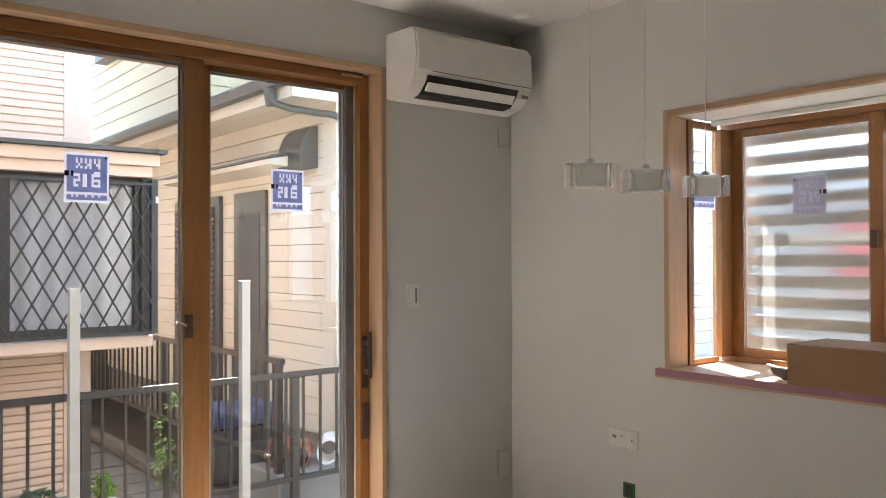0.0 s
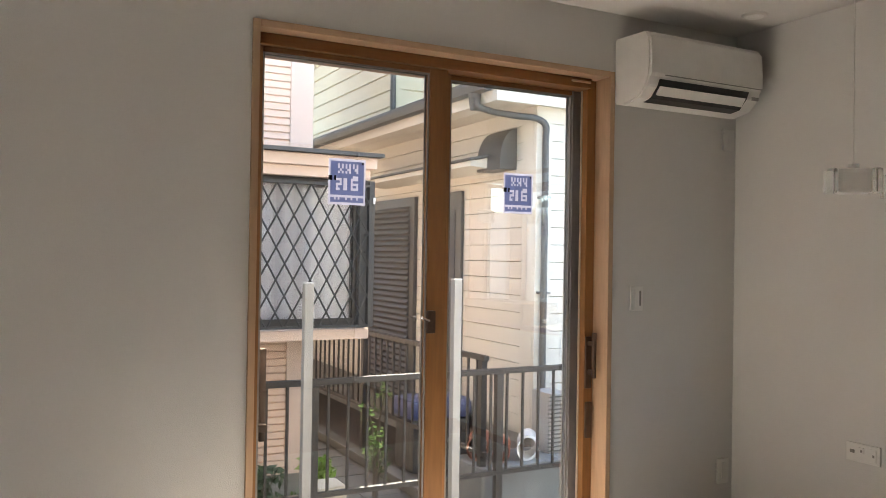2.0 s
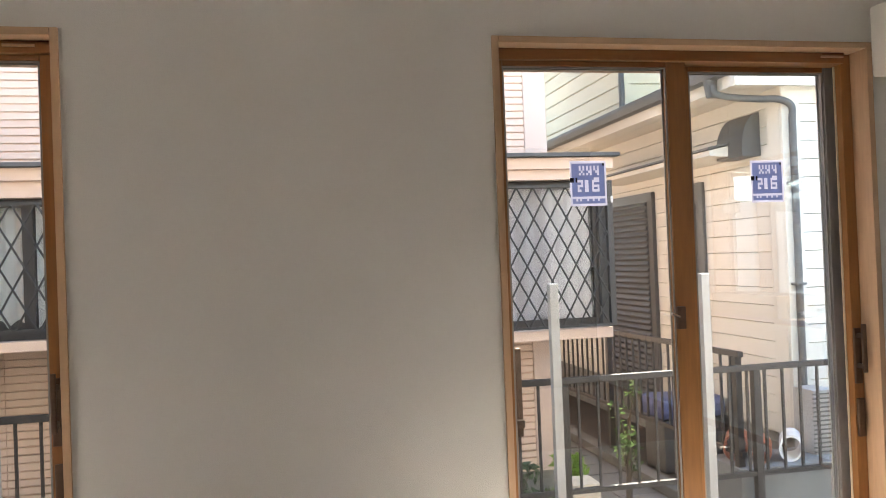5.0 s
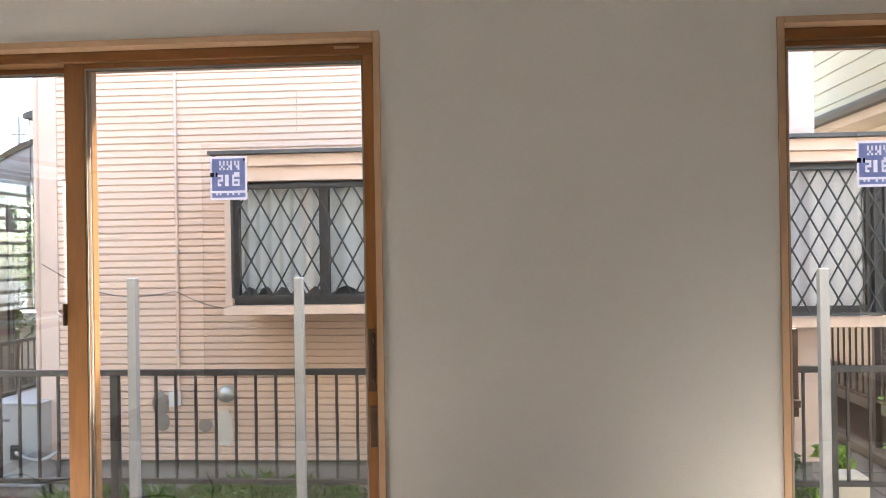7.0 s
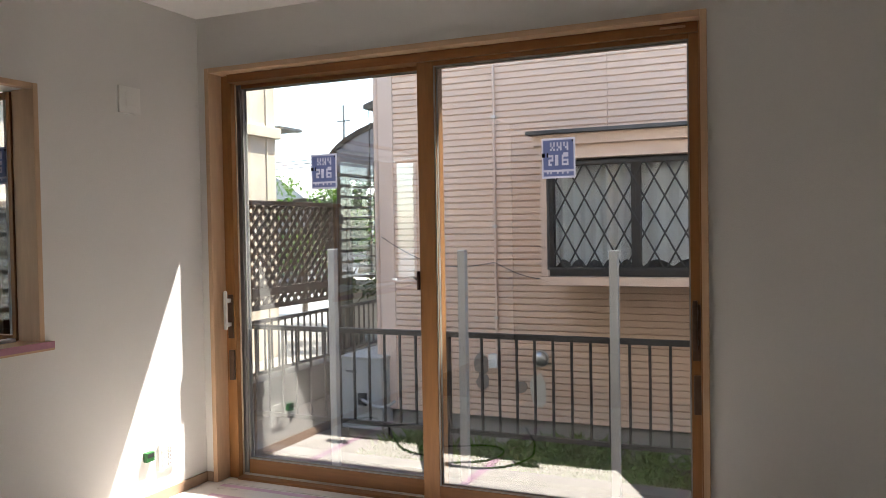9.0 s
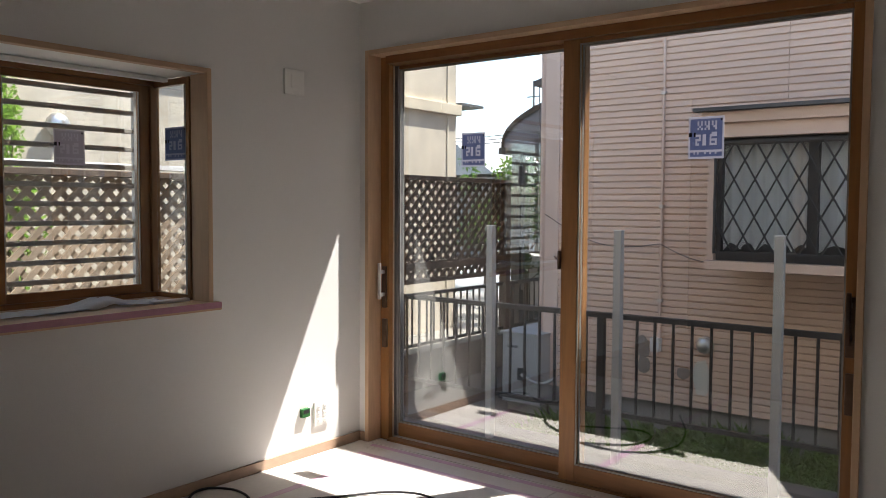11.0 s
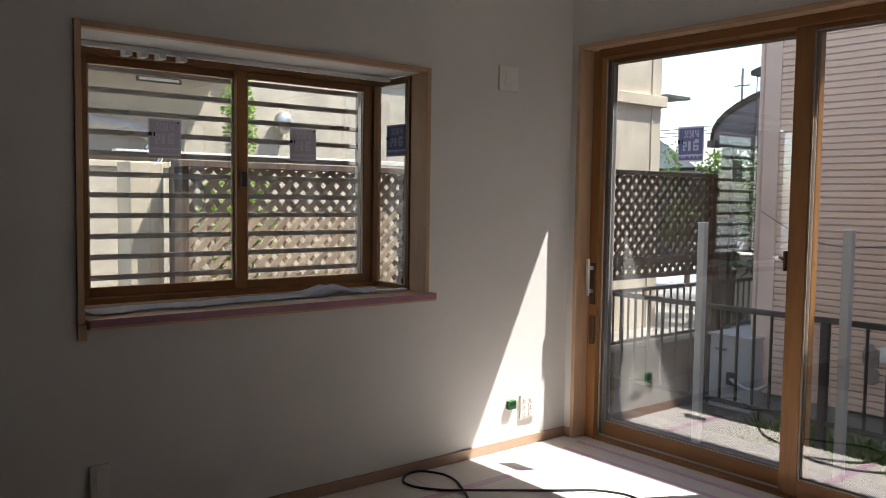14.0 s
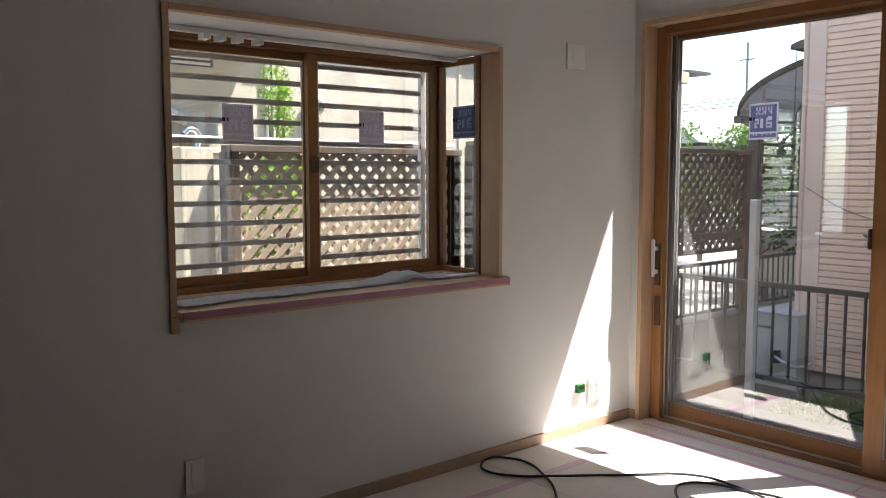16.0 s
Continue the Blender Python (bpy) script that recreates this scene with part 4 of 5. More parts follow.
part("vent_flange", rod((-1.503, PY - 0.034, 0.298), (-1.503, PY - 0.026, 0.298), 0.066, 24), M_ALU, cap)
for a, b, s in (((-2.84, 1.24), (-1.85, 1.03), 0.12), ((-1.85, 1.03), (-1.3, 0.91), 0.05), ((-1.3, 0.91), (-0.55, 1.0), 0.06)):
    pts = [(a[0] + (b[0] - a[0]) * k / 6, PY - 0.06 - (0.5 if a[0] > -1.3 else 0.0) * min(1, k / 2), a[1] + (b[1] - a[1]) * k / 6 - s * math.sin(k / 6 * math.pi)) for k in range(7)]
    part("loose_cable", tube(pts, 0.0035), M_GREYM, ph, "thin loose grey cable")
part("porch_eave", prism([(PX0 - 0.39, 2.37), (PX0 - 0.39, 2.41), (PX0 - 0.3, 2.44), (PX0 - 0.021, 2.48), (PX0 - 0.021, 2.3), (PX0 - 0.26, 2.31), (PX0 - 0.28, 2.37)], "y", 3.0, 5.2), M_ROOF, ph)
part("porch_wire", rod((PX0 - 0.36, 3.05, 2.369), (PX0 - 0.36, 3.05, 0.9), 0.004, 6), M_GREYM, ph)
gt = part("gutter_pipe", rod((PX0 - 0.05, PY + 0.02, -0.2), (PX0 - 0.05, PY + 0.02, 4.9), 0.028, 14), M_PINKTRIM, ph)

# outdoor unit of the neighbour
ou = thing("outdoor_unit", (-2.95, 2.55, ZG), "pale grey outdoor air conditioning unit on feet", "outdoor unit")
part("case", box(-3.17, -2.8, 2.42, 3.1, ZG + 0.09, 0.245, 0.008), M_UNIT, ou)
part("top_plate", box(-3.19, -2.79, 2.41, 3.11, 0.2455, 0.262, 0.004), M_UNIT, ou)
part("grip", box(-3.12, -3.02, 2.413, 2.4195, 0.13, 0.15), M_GREYM, ou)
for yy in (2.5, 2.98):
    part("foot", box(-3.16, -2.82, yy, yy + 0.06, ZG, ZG + 0.089), M_CONC, ou)
part("pipe", tube([(-2.96, 2.39, -0.08), (-2.9, 2.37, -0.1), (-2.82, 2.38, -0.13), (-2.76, 2.42, -0.13), (-2.72, 2.5, -0.1)], 0.014), M_UNIT, ou, "white wrapped pipe")
part("valve", box(-3.0, -2.93, 2.385, 2.419, -0.13, -0.03, 0.005), M_BLACKP, ou)

# ---------- cream neighbour house ----------
HX, HY = 4.2, 2.2
ch = thing("cream_house", (HX, HY, ZG), "two-storey house with wide cream siding boards", "house")
cw = part("wall", box(HX, HX + 6, HY, HY + 8, -0.02, 2.62), M_CREAM, ch)
part("foundation", box(HX + 0.02, HX + 6, HY + 0.02, HY + 8, ZG, -0.021), M_CONC, ch)
part("corner_board", box(HX - 0.03, HX + 0.11, HY - 0.03, HY - 0.001, -0.02, 2.45, 0.004), M_CREAM, ch)
part("corner_board", box(HX - 0.03, HX - 0.001, HY, HY + 0.16, -0.02, 2.45, 0.004), M_CREAM, ch)
CP = 0.129
b1 = part("siding_board", prism([(HX - 0.001, 0), (HX - 0.02, 0), (HX - 0.017, CP * 0.95), (HX - 0.001, CP * 0.99)], "y", HY + 0.161, HY + 8), M_CREAM, cw)
b2 = part("siding_board", prism([(HY - 0.001, 0), (HY - 0.02, 0), (HY - 0.017, CP * 0.95), (HY - 0.001, CP * 0.99)], "x", HX + 0.111, HX + 6), M_CREAM, cw)
for i in range(1, 19):
    again("siding_board", b1, cw, (0, 0, i * CP))
    again("siding_board", b2, cw, (0, 0, i * CP))
# eave: soffit, fascia, gutter and lower roof
ev = part("eave", box(HX - 0.42, HX + 6, HY - 0.12, HY + 8, 2.44, 2.475), M_CREAM, ch)
part("fascia", box(HX - 0.45, HX - 0.42, HY - 0.15, HY + 8, 2.42, 2.545, 0.004), M_CREAM, ev)
part("fascia", box(HX - 0.419, HX + 6, HY - 0.15, HY - 0.121, 2.42, 2.545, 0.004), M_CREAM, ev)
part("lower_roof", prism([(HX - 0.5, 2.56), (HX - 0.5, 2.60), (HX + 0.9, 3.05), (HX + 0.9, 2.56)], "y", HY - 0.2, HY + 8), M_GREYM, ch)
gut = part("gutter", prism([(HX - 0.55, 2.55), (HX - 0.535, 2.5), (HX - 0.48, 2.49), (HX - 0.452, 2.51), (HX - 0.452, 2.555), (HX - 0.47, 2.555), (HX - 0.475, 2.52), (HX - 0.52, 2.52), (HX - 0.535, 2.555)], "y", HY - 0.1, HY + 8), M_GREYM, ch)
part("gutter_outlet", rod((HX - 0.49, HY + 0.1, 2.5), (HX - 0.49, HY + 0.1, 2.38), 0.05, 14, 0.03), M_GREYM, gut)
part("downpipe", tube([(HX - 0.49, HY + 0.06, 2.46), (HX - 0.485, HY + 0.055, 2.405), (HX - 0.44, HY + 0.045, 2.385), (HX - 0.2, HY - 0.02, 2.35), (HX - 0.03, HY - 0.065, 2.33), (HX + 0.018, HY - 0.075, 2.29), (HX + 0.02, HY - 0.075, 2.2), (HX + 0.02, HY - 0.075, 1.0), (HX + 0.02, HY - 0.075, -0.3)], 0.025), M_GREYM, ch, "grey downpipe at the house corner", smooth=True)
for z in (0.3, 1.05, 1.75):
    part("pipe_bracket", box(HX - 0.015, HX + 0.055, HY - 0.112, HY - 0.02, z, z + 0.02), M_GREYM, ch)
# vent hood, quarter round
arc = [(HX - 0.02, 1.99), (HX - 0.17, 1.99)] + [(HX - 0.02 - 0.15 * math.cos(a), 2.05 + 0.26 * math.sin(a)) for a in [i * math.pi / 16 for i in range(9)]]
part("vent_hood", prism(arc, "y", 2.45, 2.8), M_GREYM, ch, "grey quarter-round vent hood")
# door with canopy and shuttered window
can = part("door_canopy", prism([(HX - 0.02, 2.12), (HX - 0.32, 2.06), (HX - 0.32, 2.02), (HX - 0.02, 2.0)], "y", 2.64, 4.9), M_CREAM, ch)
part("canopy_cover", prism([(HX - 0.02, 2.145), (HX - 0.34, 2.08), (HX - 0.34, 2.062), (HX - 0.02, 2.122)], "y", 2.62, 4.92), M_GREYM, can)
bd = part("back_door", box(HX - 0.05, HX - 0.021, 3.26, 3.87, -0.1, 1.88, 0.004), M_GREYM, ch, "dark grey back door")
part("door_glass", box(HX - 0.056, HX - 0.051, 3.36, 3.77, 0.7, 1.7), M_SHADE, bd)
sh = part("shutter", box(HX - 0.06, HX - 0.021, 4.16, 5.25, -0.1, 1.88, 0.004), M_SHUT, ch, "grey louvred shutter")
s1 = part("slat", prism([(HX - 0.062, -0.05), (HX - 0.085, -0.035), (HX - 0.085, -0.025), (HX - 0.062, 0.0)], "y", 4.25, 5.2), M_SHUT, sh)
for i in range(1, 33):
    again("slat", s1, sh, (0, 0, i * 0.056))
# upper storey
UX, UY = 4.75, 6.0
up = part("upper_wall", box(UX, UX + 5, UY, UY + 6, 2.7, 5.6), M_CREAM2, ch)
u1 = part("siding_board", prism([(UX - 0.001, 2.7), (UX - 0.022, 2.7), (UX - 0.018, 2.885), (UX - 0.001, 2.895)], "y", UY + 0.06, UY + 6), M_CREAM2, up)
u2 = part("siding_board", prism([(UY - 0.001, 2.7), (UY - 0.022, 2.7), (UY - 0.018, 2.885), (UY - 0.001, 2.895)], "x", UX + 0.06, UX + 5), M_CREAM2, up)
for i in range(1, 15):
    again("siding_board", u1, up, (0, 0, i * 0.2))
    again("siding_board", u2, up, (0, 0, i * 0.2))
part("corner_board", box(UX - 0.03, UX + 0.08, UY - 0.03, UY + 0.08, 2.7, 5.6, 0.003), M_CREAM2, up)
part("downpipe", rod((UX - 0.06, UY - 0.08, 2.7), (UX - 0.06, UY - 0.08, 5.6), 0.035, 12), M_GREYM, up)
part("upper_shutter_box", box(UX - 0.2, UX - 0.023, 8.9, 9.5, 4.15, 4.9, 0.01), M_GREYM, up)
part("return_wall", box(UX + 0.9, UX + 4.9, UY - 1.4, UY - 0.03, 2.9, 5.6), M_CREAM2, up)
part("upper_roof", box(UX - 0.5, UX + 5.4, UY - 0.5, UY + 6.4, 5.6, 5.75), M_ROOF, ch)

# slim white radiator-like unit and clay pipes behind the railing
cu = thing("ribbed_unit", (4.2, 1.95, ZG), "white ribbed outdoor unit beside the downpipe", "outdoor unit")
part("back_case", box(4.1, 4.27, 1.86, 2.08, ZG, 0.37, 0.006), M_UNIT, cu)
r1 = part("rib", box(4.09, 4.28, 1.853, 1.859, -0.21, -0.2), M_GREYM, cu)
for i in range(1, 20):
    again("rib", r1, cu, (0, 0, i * 0.029))


def drain_pipe(x, y, z, r, ln, m, label):
    d = thing("drain_pipe", (x, y, z - r), label, "pipe")
    bm = bmesh.new()
    n = 24
    rings = []
    for rr, yy in ((r, y), (r, y + ln), (r * 0.84, y + ln), (r * 0.84, y)):
        rings.append([bm.verts.new((x + rr * math.cos(2 * math.pi * i / n) + (yy - y) * 0.65, yy, z + rr * math.sin(2 * math.pi * i / n))) for i in range(n)])
    for a in range(4):
        for i in range(n):
            bm.faces.new((rings[a][i], rings[a][(i + 1) % n], rings[(a + 1) % 4][(i + 1) % n], rings[(a + 1) % 4][i]))
    part("tube", bm, m, d, smooth=False)


whole("drain_block", box(3.46, 4.3, 1.7, 2.12, ZG, -0.05, 0.02), M_CONC, "low concrete ledge behind the railing", "ledge", kind="structure")
drain_pipe(3.853, 1.76, 0.035, 0.085, 0.2, M_WHITEP, "short white plastic drain pipe lying on a ledge")
drain_pipe(3.66, 1.78, 0.02, 0.07, 0.22, M_TERRA, "short red clay pipe lying on a ledge")
drain_pipe(3.55, 1.9, 0.04, 0.09, 0.2, M_TERRA, "wide red clay pipe lying on a ledge")
bx = thing("blue_crate", (3.85, 3.1, ZG), "grey storage crate with a blue lid in the passage", "crate")
part("tub", box(3.6, 4.1, 3.0, 3.35, ZG, 0.0, 0.03), M_GREYM, bx)
part("lid", box(3.57, 4.13, 2.97, 3.38, 0.001, 0.17, 0.06), M_BLUEP, bx)
bx = thing("blue_crate", (3.2, 6.1, ZG), "far blue crate behind the railing", "crate")
part("tub", box(2.9, 3.5, 6.0, 6.4, ZG, 0.3, 0.03), M_BLUEP, bx)
part("lid", box(2.88, 3.52, 5.98, 6.42, 0.301, 0.36, 0.02), M_STWHITE, bx)
whole("garden_wall", box(2.8, 4.38, 7.6, 7.75, ZG, 1.6), M_GREYM, "dark garden wall at the end of the passage", "wall", kind="structure")

# square paving slabs in the passage, each a little out of level
pv = thing("passage_paving", (2.9, 3.0, ZG), "worn square concrete slabs paving the passage", "paving", kind="structure")
rnd = random.Random(9)
slab0 = None
for i in range(3):
    for j in range(13):
        px, py, pz = 2.42 + 0.302 * i, 1.98 + 0.302 * j, ZG + rnd.uniform(0.004, 0.014)
        if slab0 is None:
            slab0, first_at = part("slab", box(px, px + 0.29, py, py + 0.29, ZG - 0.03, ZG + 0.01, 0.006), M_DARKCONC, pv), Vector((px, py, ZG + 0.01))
        else:
            again("slab", slab0, pv, Vector((px, py, pz)) - first_at)

rnd = random.Random(31)
for cx, cz, rx, rz in ((-1.985, 0.23, 0.07, 0.1), (-1.975, 0.09, 0.06, 0.07), (-1.665, 0.07, 0.055, 0.05)):
    pts = [(cx + rx * rnd.uniform(0.75, 1.1) * math.cos(k * 0.5236), cz + rz * rnd.uniform(0.75, 1.1) * math.sin(k * 0.5236)) for k in range(12)]
    part("mortar_patch", prism(pts, "y", PY - 0.031, PY - 0.028), M_PATCH, ph, "tan mark on the siding")

pts = [(-1.525 + 0.07 * rnd.uniform(0.7, 1.1) * math.cos(k * 0.5236), 0.05 + 0.15 * rnd.uniform(0.75, 1.1) * math.sin(k * 0.5236)) for k in range(12)]
part("pale_stain", prism(pts, "y", PY - 0.0305, PY - 0.028), M_CREAM, ph, "pale run-off stain under the vent cap")

# ---------- lattice fence and what stands west ----------
LX = -4.3


def lattice(y0, y1, z0, z1, m, label, step=0.104, w=0.0255):
    f = thing("lattice_fence", (LX, y0, ZG), label, "lattice fence")
    part("top_board", box(LX - 0.05, LX + 0.085, y0 - 0.03, y1 + 0.03, z1, z1 + 0.04, 0.004), M_LATTP, f)
    part("bottom_rail", box(LX - 0.03, LX + 0.03, y0 + 0.046, y1 - 0.046, z0 - 0.03, z0 + 0.012, 0.004), M_LATTP, f)
    part("mid_rail", box(LX - 0.035, LX + 0.035, y0, y1, z0 + (z1 - z0) * 0.1, z0 + (z1 - z0) * 0.18, 0.004), M_LATTP, f)
    for yy in (y0, (y0 + y1) / 2 if y1 - y0 > 2.6 else y1, y1):
        part("post", box(LX - 0.045, LX + 0.0449, yy - 0.045, yy + 0.045, ZG, z1 - 0.001, 0.004), M_LATTP, f)
    h = z1 - z0
    for sgn in (1, -1):
        s = y0 - h if sgn > 0 else y0
        end = y1 if sgn > 0 else y1 + h
        xx = LX + sgn * 0.0065
        while s < end:
            # strip centre from (s, z0) towards (s + sgn h, z1)
            t0 = max(0.0, (y0 - s) / h if sgn > 0 else (s - y1) / h)
            t1 = min(1.0, (y1 - s) / h if sgn > 0 else (s - y0) / h)
            if t1 - t0 > 0.03:
                a, b = s + sgn * h * t0, s + sgn * h * t1
                za, zb = z0 + h * t0, z0 + h * t1
                pts = [(a - w, za), (a + w, za), (b + w, zb), (b - w, zb)]
                part("slat", prism(pts, "x", xx - 0.006, xx + 0.006), m, f)
            s += step
    return f


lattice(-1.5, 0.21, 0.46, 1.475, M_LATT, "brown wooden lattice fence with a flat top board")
# Same fence run; its shade is put into the dark slat colour.
lattice(0.42, 4.17, 0.6, 1.545, M_LATTP, "wooden lattice fence with its shade painted dark", 0.122, 0.0285)
railing("railing", (LX, 0.5), (LX, 6.4), 0.48, -0.03, (0.05, 1.9, 3.8), 0.11, "dark metal railing below the lattice", -0.07)
# White colour stands in for sunlight along the top edge of the fence.
whole("pale_cap", box(LX - 0.13, LX - 0.06, -1.85, 0.3, 1.535, 1.57, 0.004), M_WHITEP, "flat coping behind the lattice fence, painted white as if sunlit", "coping", kind="structure")
whole("fence_pillar", box(LX - 0.3, LX - 0.06, -1.77, -1.57, ZG, 1.5, 0.008), M_STUCCO2, "weathered pale pillar at the fence end", "pillar", kind="structure")
whole("fence_pillar", box(LX - 0.16, LX - 0.06, 0.27, 0.36, ZG, 1.5, 0.008), M_STUCCO2, "slim pale post between the two lattice fences", "pillar", kind="structure")
whole("low_pillar", box(LX - 0.5, LX - 0.3, -2.2, -1.95, ZG, 1.42, 0.008), M_STUCCO2, "second pale pillar beside the fence", "pillar", kind="structure")
# beige stucco house
sh3 = thing("stucco_house", (-6.2, 3, ZG), "beige textured stucco house with a pale string course", "house")
part("wall", box(-12, -6.2, -0.2, 5.81, ZG, 5.6), M_STUCCO, sh3)
part("recess_wall", box(-12, -6.26, -7, -0.201, ZG, 5.6), M_STUCCO, sh3)
part("string_course", box(-6.199, -6.14, -0.25, 5.87, 2.54, 2.69, 0.01), M_STUCCO2, sh3)
part("string_course", box(-12, -6.2, 5.811, 5.87, 2.54, 2.69, 0.01), M_STUCCO2, sh3)
for yy in (1.9, 4.0, 5.6):
    part("joint", box(-6.1995, -6.188, yy, yy + 0.03, ZG, 5.6), M_STUCCO2, sh3)
part("porch_roof", box(-6.259, -5.5, -7, -0.35, 2.44, 2.56, 0.006), M_STUCCO2, sh3)
vent = part("vent_ball", ball((-6.13, 0.175, 1.962), 0.1, 0.7, 1, 1), M_STEEL, sh3, "round metal vent cover", smooth=True)
part("drain", rod((-6.235, -0.23, ZG), (-6.235, -0.23, 5.5), 0.024, 12), M_WHITEP, sh3)
part("porch_soffit", box(-6.259, -6.245, -4.5, -0.55, 2.34, 2.43, 0.003), M_GREYP, sh3)
lv = part("louvre_window", box(-6.259, -6.252, -1.095, -0.715, 2.225, 2.355, 0.002), M_DARKMET, sh3, "small dark louvred window")
for zz in (2.238, 2.28, 2.322):
    part("louvre_slat", box(-6.2515, -6.243, -1.07, -0.74, zz, zz + 0.022, 0.002), M_WHITEP, lv)
aw = part("awning_tube", tube([(-5.9, -3.0, 2.03), (-5.9, -1.44, 1.83), (-5.9, -1.16, 1.79), (-5.9, -1.1, 1.765)], 0.055), M_UNIT, sh3, "pale rounded awning tube", smooth=True)
part("awning_apron", box(-6.1, -5.95, -3.0, -0.82, 1.63, 1.745, 0.004), M_GREYP, aw)
part("tap", tube([(-5.6, -1.15, 1.545), (-5.6, -1.13, 1.63), (-5.6, -1.19, 1.68), (-5.6, -1.25, 1.64)], 0.02), M_CHROME, sh3)
part("ledge", box(-5.8, -5.5, -2.6, -0.9, 1.50, 1.545, 0.004), M_STUCCO2, sh3)
part("ledge_wall", box(-5.78, -5.52, -2.6, -0.9, ZG, 1.499), M_STUCCO, sh3)
part("eave", box(-12.4, -5.9, -0.9, 6.5, 5.6, 5.75), M_ROOF, sh3)
part("side_eave", box(-6.6, -6.15, 5.871, 6.4, 2.69, 2.73, 0.004), M_GREYM, sh3)


def leaves(bm, c, rx, ry, rz, n, size, rnd):
    """Many small bent leaves in an uneven clump."""
    for _ in range(n):
        d = Vector((rnd.gauss(0, 1), rnd.gauss(0, 1), rnd.gauss(0, 1))).normalized() * rnd.random() ** 0.4
        p = Vector(c) + Vector((d.x * rx, d.y * ry, d.z * rz))
        s = size * rnd.uniform(0.6, 1.3)
        q = Euler((rnd.uniform(0, 6), rnd.uniform(0, 6), rnd.uniform(0, 6))).to_matrix()
        vs = [bm.verts.new(p + q @ Vector(v) * s) for v in ((0, -0.5, 0), (0.24, 0, 0.06), (0, 0.55, 0), (-0.24, 0, 0.06))]
        bm.faces.new((vs[0], vs[1], vs[2]))
        bm.faces.new((vs[0], vs[2], vs[3]))


def tree(x, y, z0, h, r, n, size, m, label, seed, name="tree", clumps=9):
    rnd = random.Random(seed)
    t = thing(name, (x, y, z0), label, name)
    bm = bmesh.new()
    C(bm, (x, y, z0), (x + 0.03 * h, y, z0 + h * 0.75), 0.03 * h ** 0.7, 8, 0.012 * h ** 0.7)
    cr = bmesh.new()
    for k in range(clumps):
        a = rnd.uniform(0, 6.28)
        zz = z0 + h * rnd.uniform(0.35, 1.0)
        rr = r * rnd.uniform(0.2, 0.8)
        c = (x + rr * math.cos(a), y + rr * math.sin(a), zz)
        C(bm, (x, y, z0 + (zz - z0) * 0.6), c, 0.008 * h ** 0.6, 6, 0.003)
        leaves(cr, c, r * rnd.uniform(0.3, 0.5), r * rnd.uniform(0.3, 0.5), h * 0.11, n // clumps, size, rnd)
    part("trunk", bm, M_BARK, t)
    part("crown", cr, m, t)
    return t


tree(-5.45, -0.6, ZG, 2.6, 0.2, 1900, 0.042, M_LEAFB, "slim green shrub behind the lattice fence", 3, "shrub", 14)
tree(-5.3, -0.6, ZG, 1.8, 0.42, 1300, 0.055, M_LEAFB, "low green shrub behind the lattice fence", 8, "shrub", 10)
tree(2.93, 2.2, ZG, 0.86, 0.15, 200, 0.038, M_LEAFD, "thin leafy plant growing in the passage", 5, "plant", 9)
tree(2.46, 2.02, ZG, 0.46, 0.14, 190, 0.06, M_LEAFB, "small bright green plant by the railing", 6, "plant", 6)
tree(2.08, 1.9, ZG, 0.62, 0.2, 140, 0.07, M_LEAF2, "small dark green plant by the railing", 7, "plant", 6)
tree(-6.5, 9.7, ZG, 3.1, 1.2, 2200, 0.16, M_LEAF2, "leafy green tree behind the carport", 11, "tree", 16)
tree(-9.25, 11.0, ZG, 2.75, 0.9, 1300, 0.1, M_LEAF, "bushy light green tree beyond the fence", 12, "tree", 14)
tree(-5.7, 9.2, ZG, 2.2, 0.8, 1500, 0.14, M_LEAF2, "dark green hedge plant by the carport", 13, "tree", 14)

whole("stone_block", box(2.37, 2.55, 1.72, 1.93, ZG, -0.05, 0.02), M_STUCCO2, "pale rough stone block by the railing", "block")

# weeds along the pink house
rnd = random.Random(21)
bm = bmesh.new()
for _ in range(8000):
    x = rnd.uniform(-2.7, 2.6)
    y = rnd.uniform(1.7, 2.56)
    k = noise.noise((x * 1.3, y * 2, 0)) + 0.35 * noise.noise((x * 5, y * 5, 3))
    if k < -0.25 + (0.25 if x < -2 else 0):
        continue
    h = rnd.uniform(0.03, 0.11) * (1 + 1.3 * max(0, k)) * (1.3 if y > 2.3 else 0.8)
    a = rnd.uniform(0, 6.28)
    c, s, w = math.cos(a), math.sin(a), rnd.uniform(0.006, 0.016)
    lean = rnd.uniform(0.2, 0.9) * h
    v = [bm.verts.new(p) for p in ((x - s * w, y + c * w, ZG), (x + s * w, y - c * w, ZG), (x + c * lean * 0.4 + s * w, y + s * lean * 0.4 - c * w, ZG + h * 0.7), (x + c * lean, y + s * lean, ZG + h))]
    bm.faces.new(v)
whole("weeds", bm, M_GRASS, "green weeds growing along the pink house", "weeds", kind="stuff")
rnd = random.Random(22)
bm = bmesh.new()
for k in range(46):
    x, y = rnd.uniform(-2.1, 0.9), rnd.uniform(1.75, 2.5)
    if x < -1.6 and y > 2.2:
        continue
    leaves(bm, (x, y, ZG + 0.08), 0.12, 0.1, 0.07, 60, 0.045, rnd)
whole("ground_cover", bm, M_LEAF, "low leafy ground cover beside the pink house", "ground cover", kind="stuff")

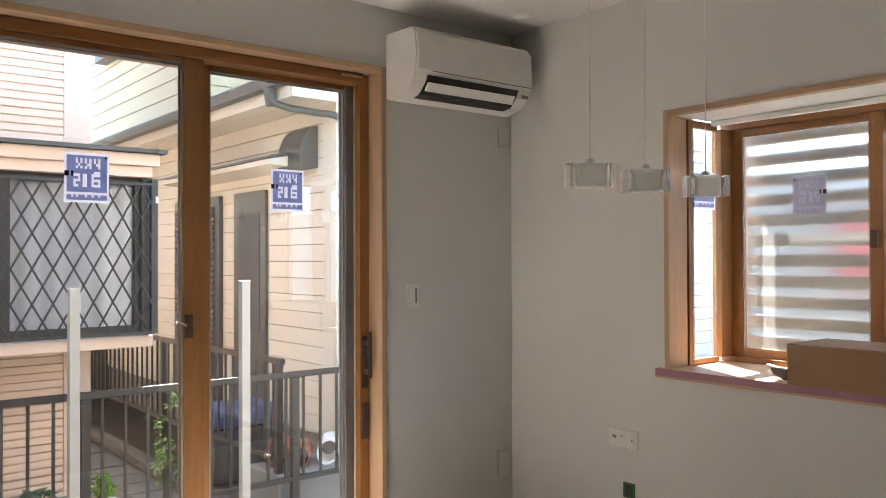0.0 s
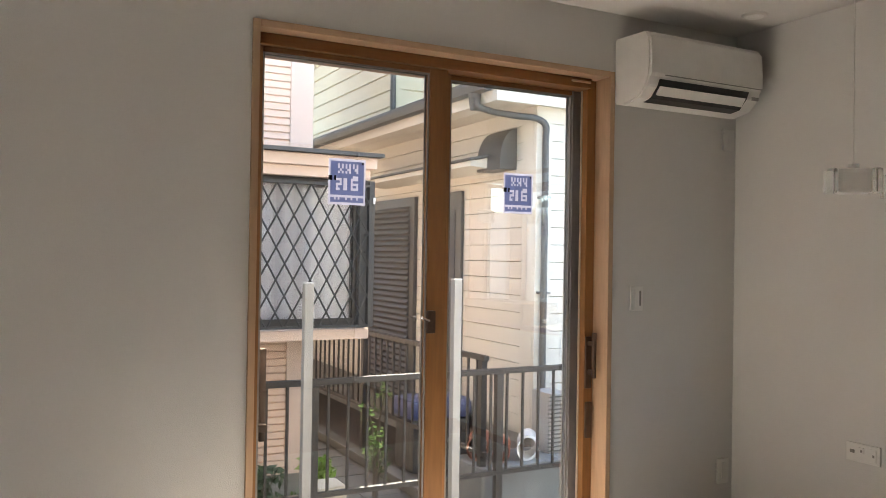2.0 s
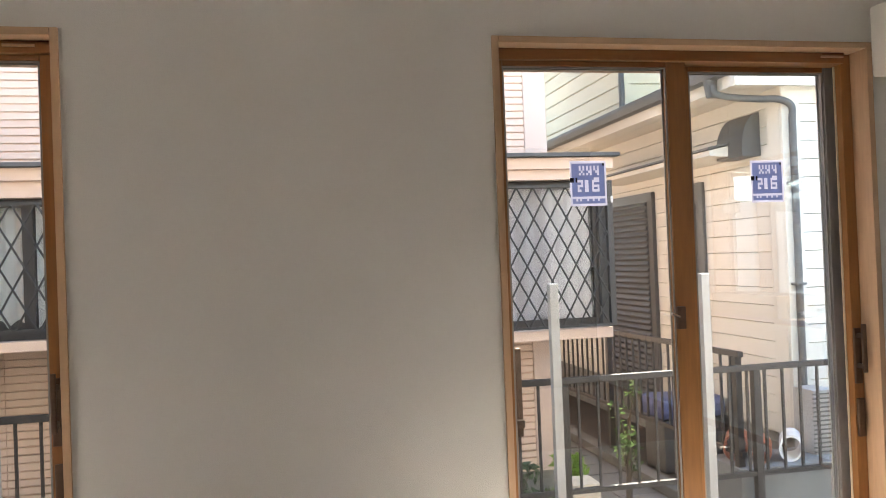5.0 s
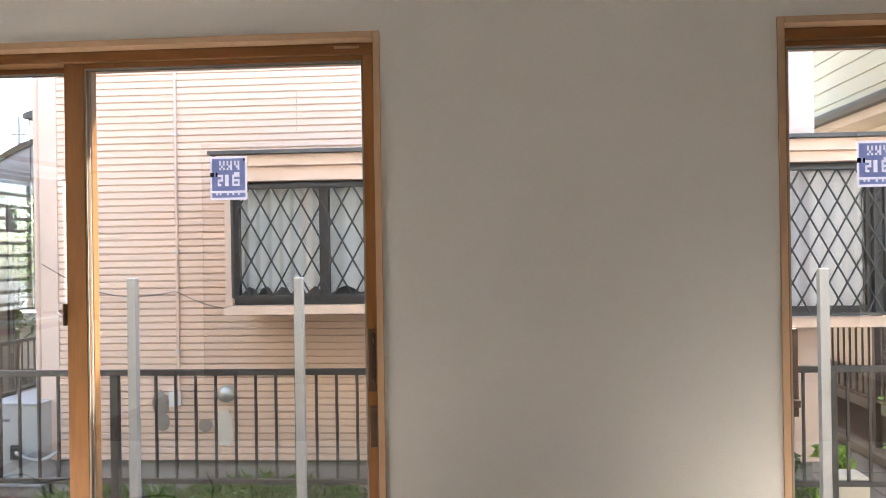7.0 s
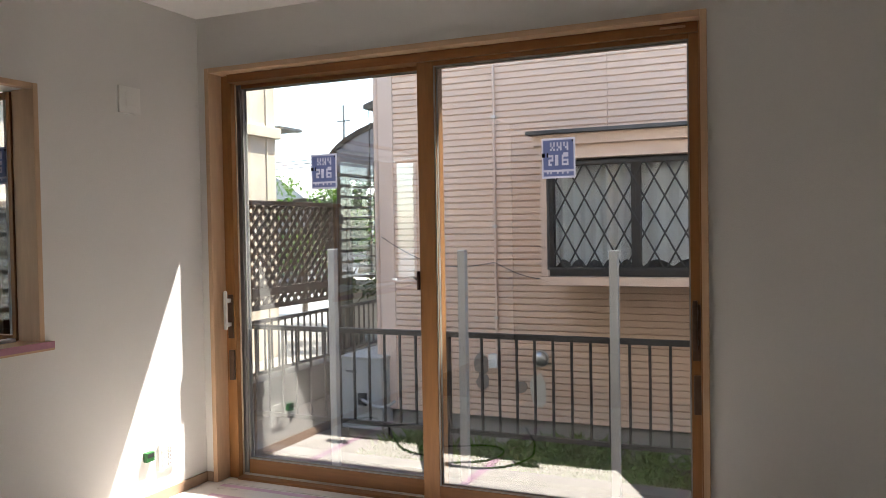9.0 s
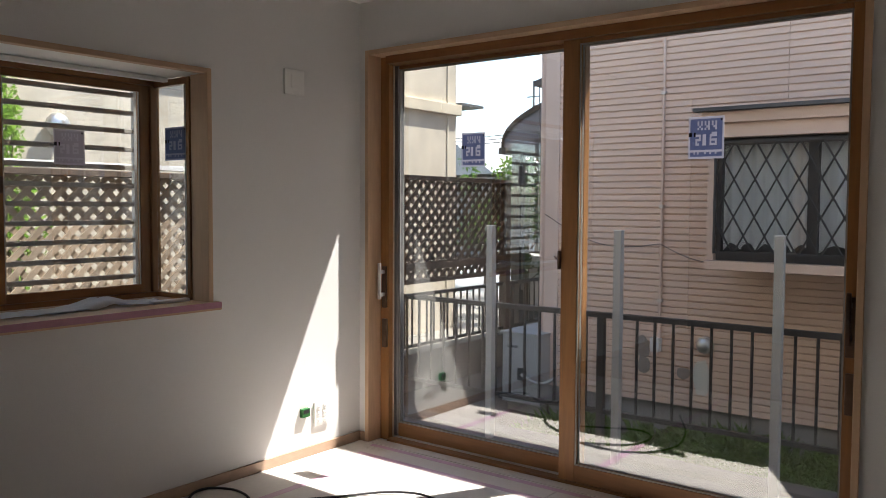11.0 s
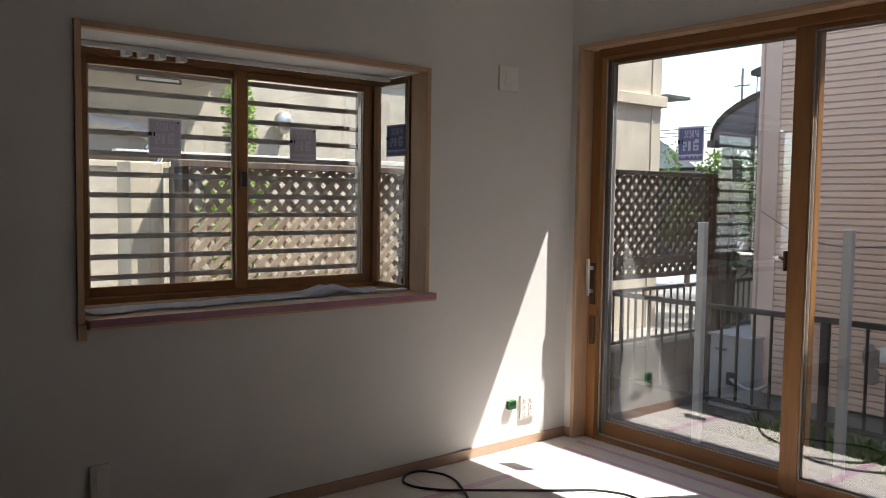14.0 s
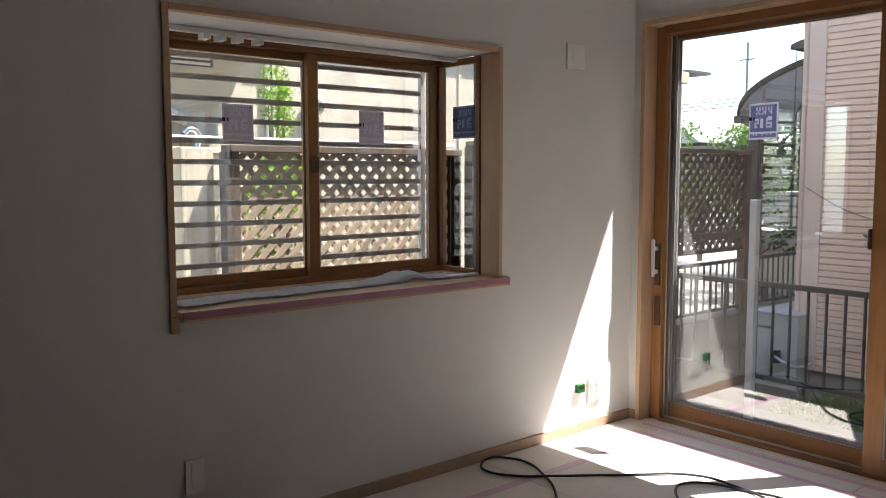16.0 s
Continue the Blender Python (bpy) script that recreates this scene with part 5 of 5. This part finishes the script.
# ---------- carport ----------
cp = thing("carport", (-4.5, 5.0, ZG), "curved smoked carport roof on dark posts, blackened for shade", "carport")
arcp = [(-4.9 + 2.2 * (1 - math.cos(a)), 2.03 + 0.68 * math.sin(a)) for a in [i * math.pi / 2 / 12 for i in range(13)]]
outer = arcp + [(x, z - 0.02) for x, z in reversed(arcp)]
part("roof_panel", prism(outer, "y", 5.03, 9.0), M_POLY, cp, "smoked curved panel")
rim = [(x, z + 0.03) for x, z in arcp] + [(x, z - 0.035) for x, z in reversed(arcp)]
part("front_rib", prism(rim, "y", 4.98, 5.028), M_DARKMET, cp)
for yy in (6.3, 7.6, 9.001):
    part("rib", prism(rim, "y", yy, yy + 0.04), M_DARKMET, cp)
part("eave_beam", box(-4.94, -4.84, 4.98, 9.05, 1.93, 2.01, 0.005), M_GREYM, cp)
# Posts and slats borrow the grille black, which paints in the carport's shade.
for yy in (5.0, 8.9):
    part("post", box(-4.76, -4.64, yy, yy + 0.12, ZG, 1.929, 0.005), M_GRILLE, cp)
sc = part("screen", box(-4.63, -4.6, 5.02, 5.06, 0.3, 1.93), M_GRILLE, cp, "dark slatted screen, blackened for shade")
s1 = part("screen_slat", box(-4.599, -2.9, 5.02, 5.05, 0.75, 0.775), M_GRILLE, sc)
for i in range(1, 11):
    again("screen_slat", s1, sc, (0, 0, i * 0.115))
railing("gate", (-4.3, 6.5), (-1.0, 6.5), 0.95, -0.3, (0.05, 1.6), 0.11, "dark metal gate rails by the carport", ZG)
car = thing("parked_car", (-5.3, 7.6, ZG), "white parked car under the carport", "car")
part("body", box(-5.95, -4.75, 7.0, 8.6, ZG + 0.25, 0.6, 0.12), M_UNIT, car)
part("cabin", prism([(-5.9, 0.6), (-5.75, 1.1), (-4.95, 1.1), (-4.8, 0.6)], "y", 7.4, 8.5), M_GREYP, car)
for wx in (-5.9, -4.8):
    for wy in (7.3, 8.5):
        part("wheel", rod((wx - 0.06, wy, ZG + 0.28), (wx + 0.06, wy, ZG + 0.28), 0.28, 20), M_BLACKP, car)
whole("street", box(-60, 60, 9.6, 16, ZG + 0.001, ZG + 0.02), M_CONC, "pale sunlit street beyond the fence", "road", kind="structure")
whole("yard_paving", box(-9.5, -4.4, 0.3, 9.5, ZG + 0.001, ZG + 0.03), M_YARD, "pale sunlit paving west of the fence", "paving", kind="structure")
fh = thing("far_house", (-17, 22, ZG), "small distant white house with a dark roof", "house")
part("wall", box(-20, -15.2, 20, 26, ZG, 2.3), M_PALE, fh)
part("roof", prism([(-20.5, 2.3), (-17.2, 3.9), (-14.9, 2.4)], "y", 19.6, 26.4), M_UNIT, fh)
up2 = thing("utility_pole", (-13.0, 19, ZG), "thin distant utility pole with cross arms", "utility pole")
part("mast", rod((-13.0, 19, ZG), (-13.0, 19, 5.25), 0.05, 10, 0.035), M_CONC, up2)
part("cross_arm", rod((-13.25, 19, 4.75), (-12.75, 19, 4.75), 0.02, 8), M_GREYM, up2)
ow = thing("overhead_wires", (-14.5, 18.9, 3.4), "thin dark power wires running to the utility pole", "wires")
for wz in (3.36, 3.47, 3.58):
    part("wire", tube([(-18.5, 18.9, wz + 0.12), (-15.7, 18.9, wz - 0.02), (-13.05, 18.97, wz + 0.06)], 0.012, seg=1), M_BLACKP, ow)
tree(-6.0, 12.5, ZG, 3.2, 1.5, 2400, 0.17, M_LEAF2, "dense dark green tree beyond the carport", 14, "tree", 18)
tree(-5.3, 10.4, ZG, 2.6, 1.1, 1800, 0.15, M_LEAF, "green garden tree beyond the carport", 15, "tree", 16)
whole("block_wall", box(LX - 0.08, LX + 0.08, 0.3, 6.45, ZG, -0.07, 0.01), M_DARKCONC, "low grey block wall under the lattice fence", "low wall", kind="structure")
tree(-5.75, 6.9, ZG, 2.3, 0.5, 2600, 0.075, M_LEAF2, "dense dark green bush beside the carport post", 17, "shrub", 16)
tree(-6.2, 7.5, ZG, 2.5, 0.55, 1500, 0.075, M_LEAF, "light green bush in the carport shade", 18, "shrub", 12)

# ---------- east side, beyond the obscure window ----------
whole("pale_wall_east", box(6.4, 6.6, -9, 0.3, ZG, 1.9), M_PALE, "pale wall of the next lot", "wall", kind="structure")
rb = thing("red_sign_board", (6.35, -0.86, ZG), "red painted board leaning on the pale wall", "board")
part("board", box(6.33, 6.37, -1.3, -0.42, 1.12, 1.56, 0.004), M_RED, rb)
part("stand", box(6.33, 6.37, -0.9, -0.85, ZG, 1.119), M_GREYM, rb)
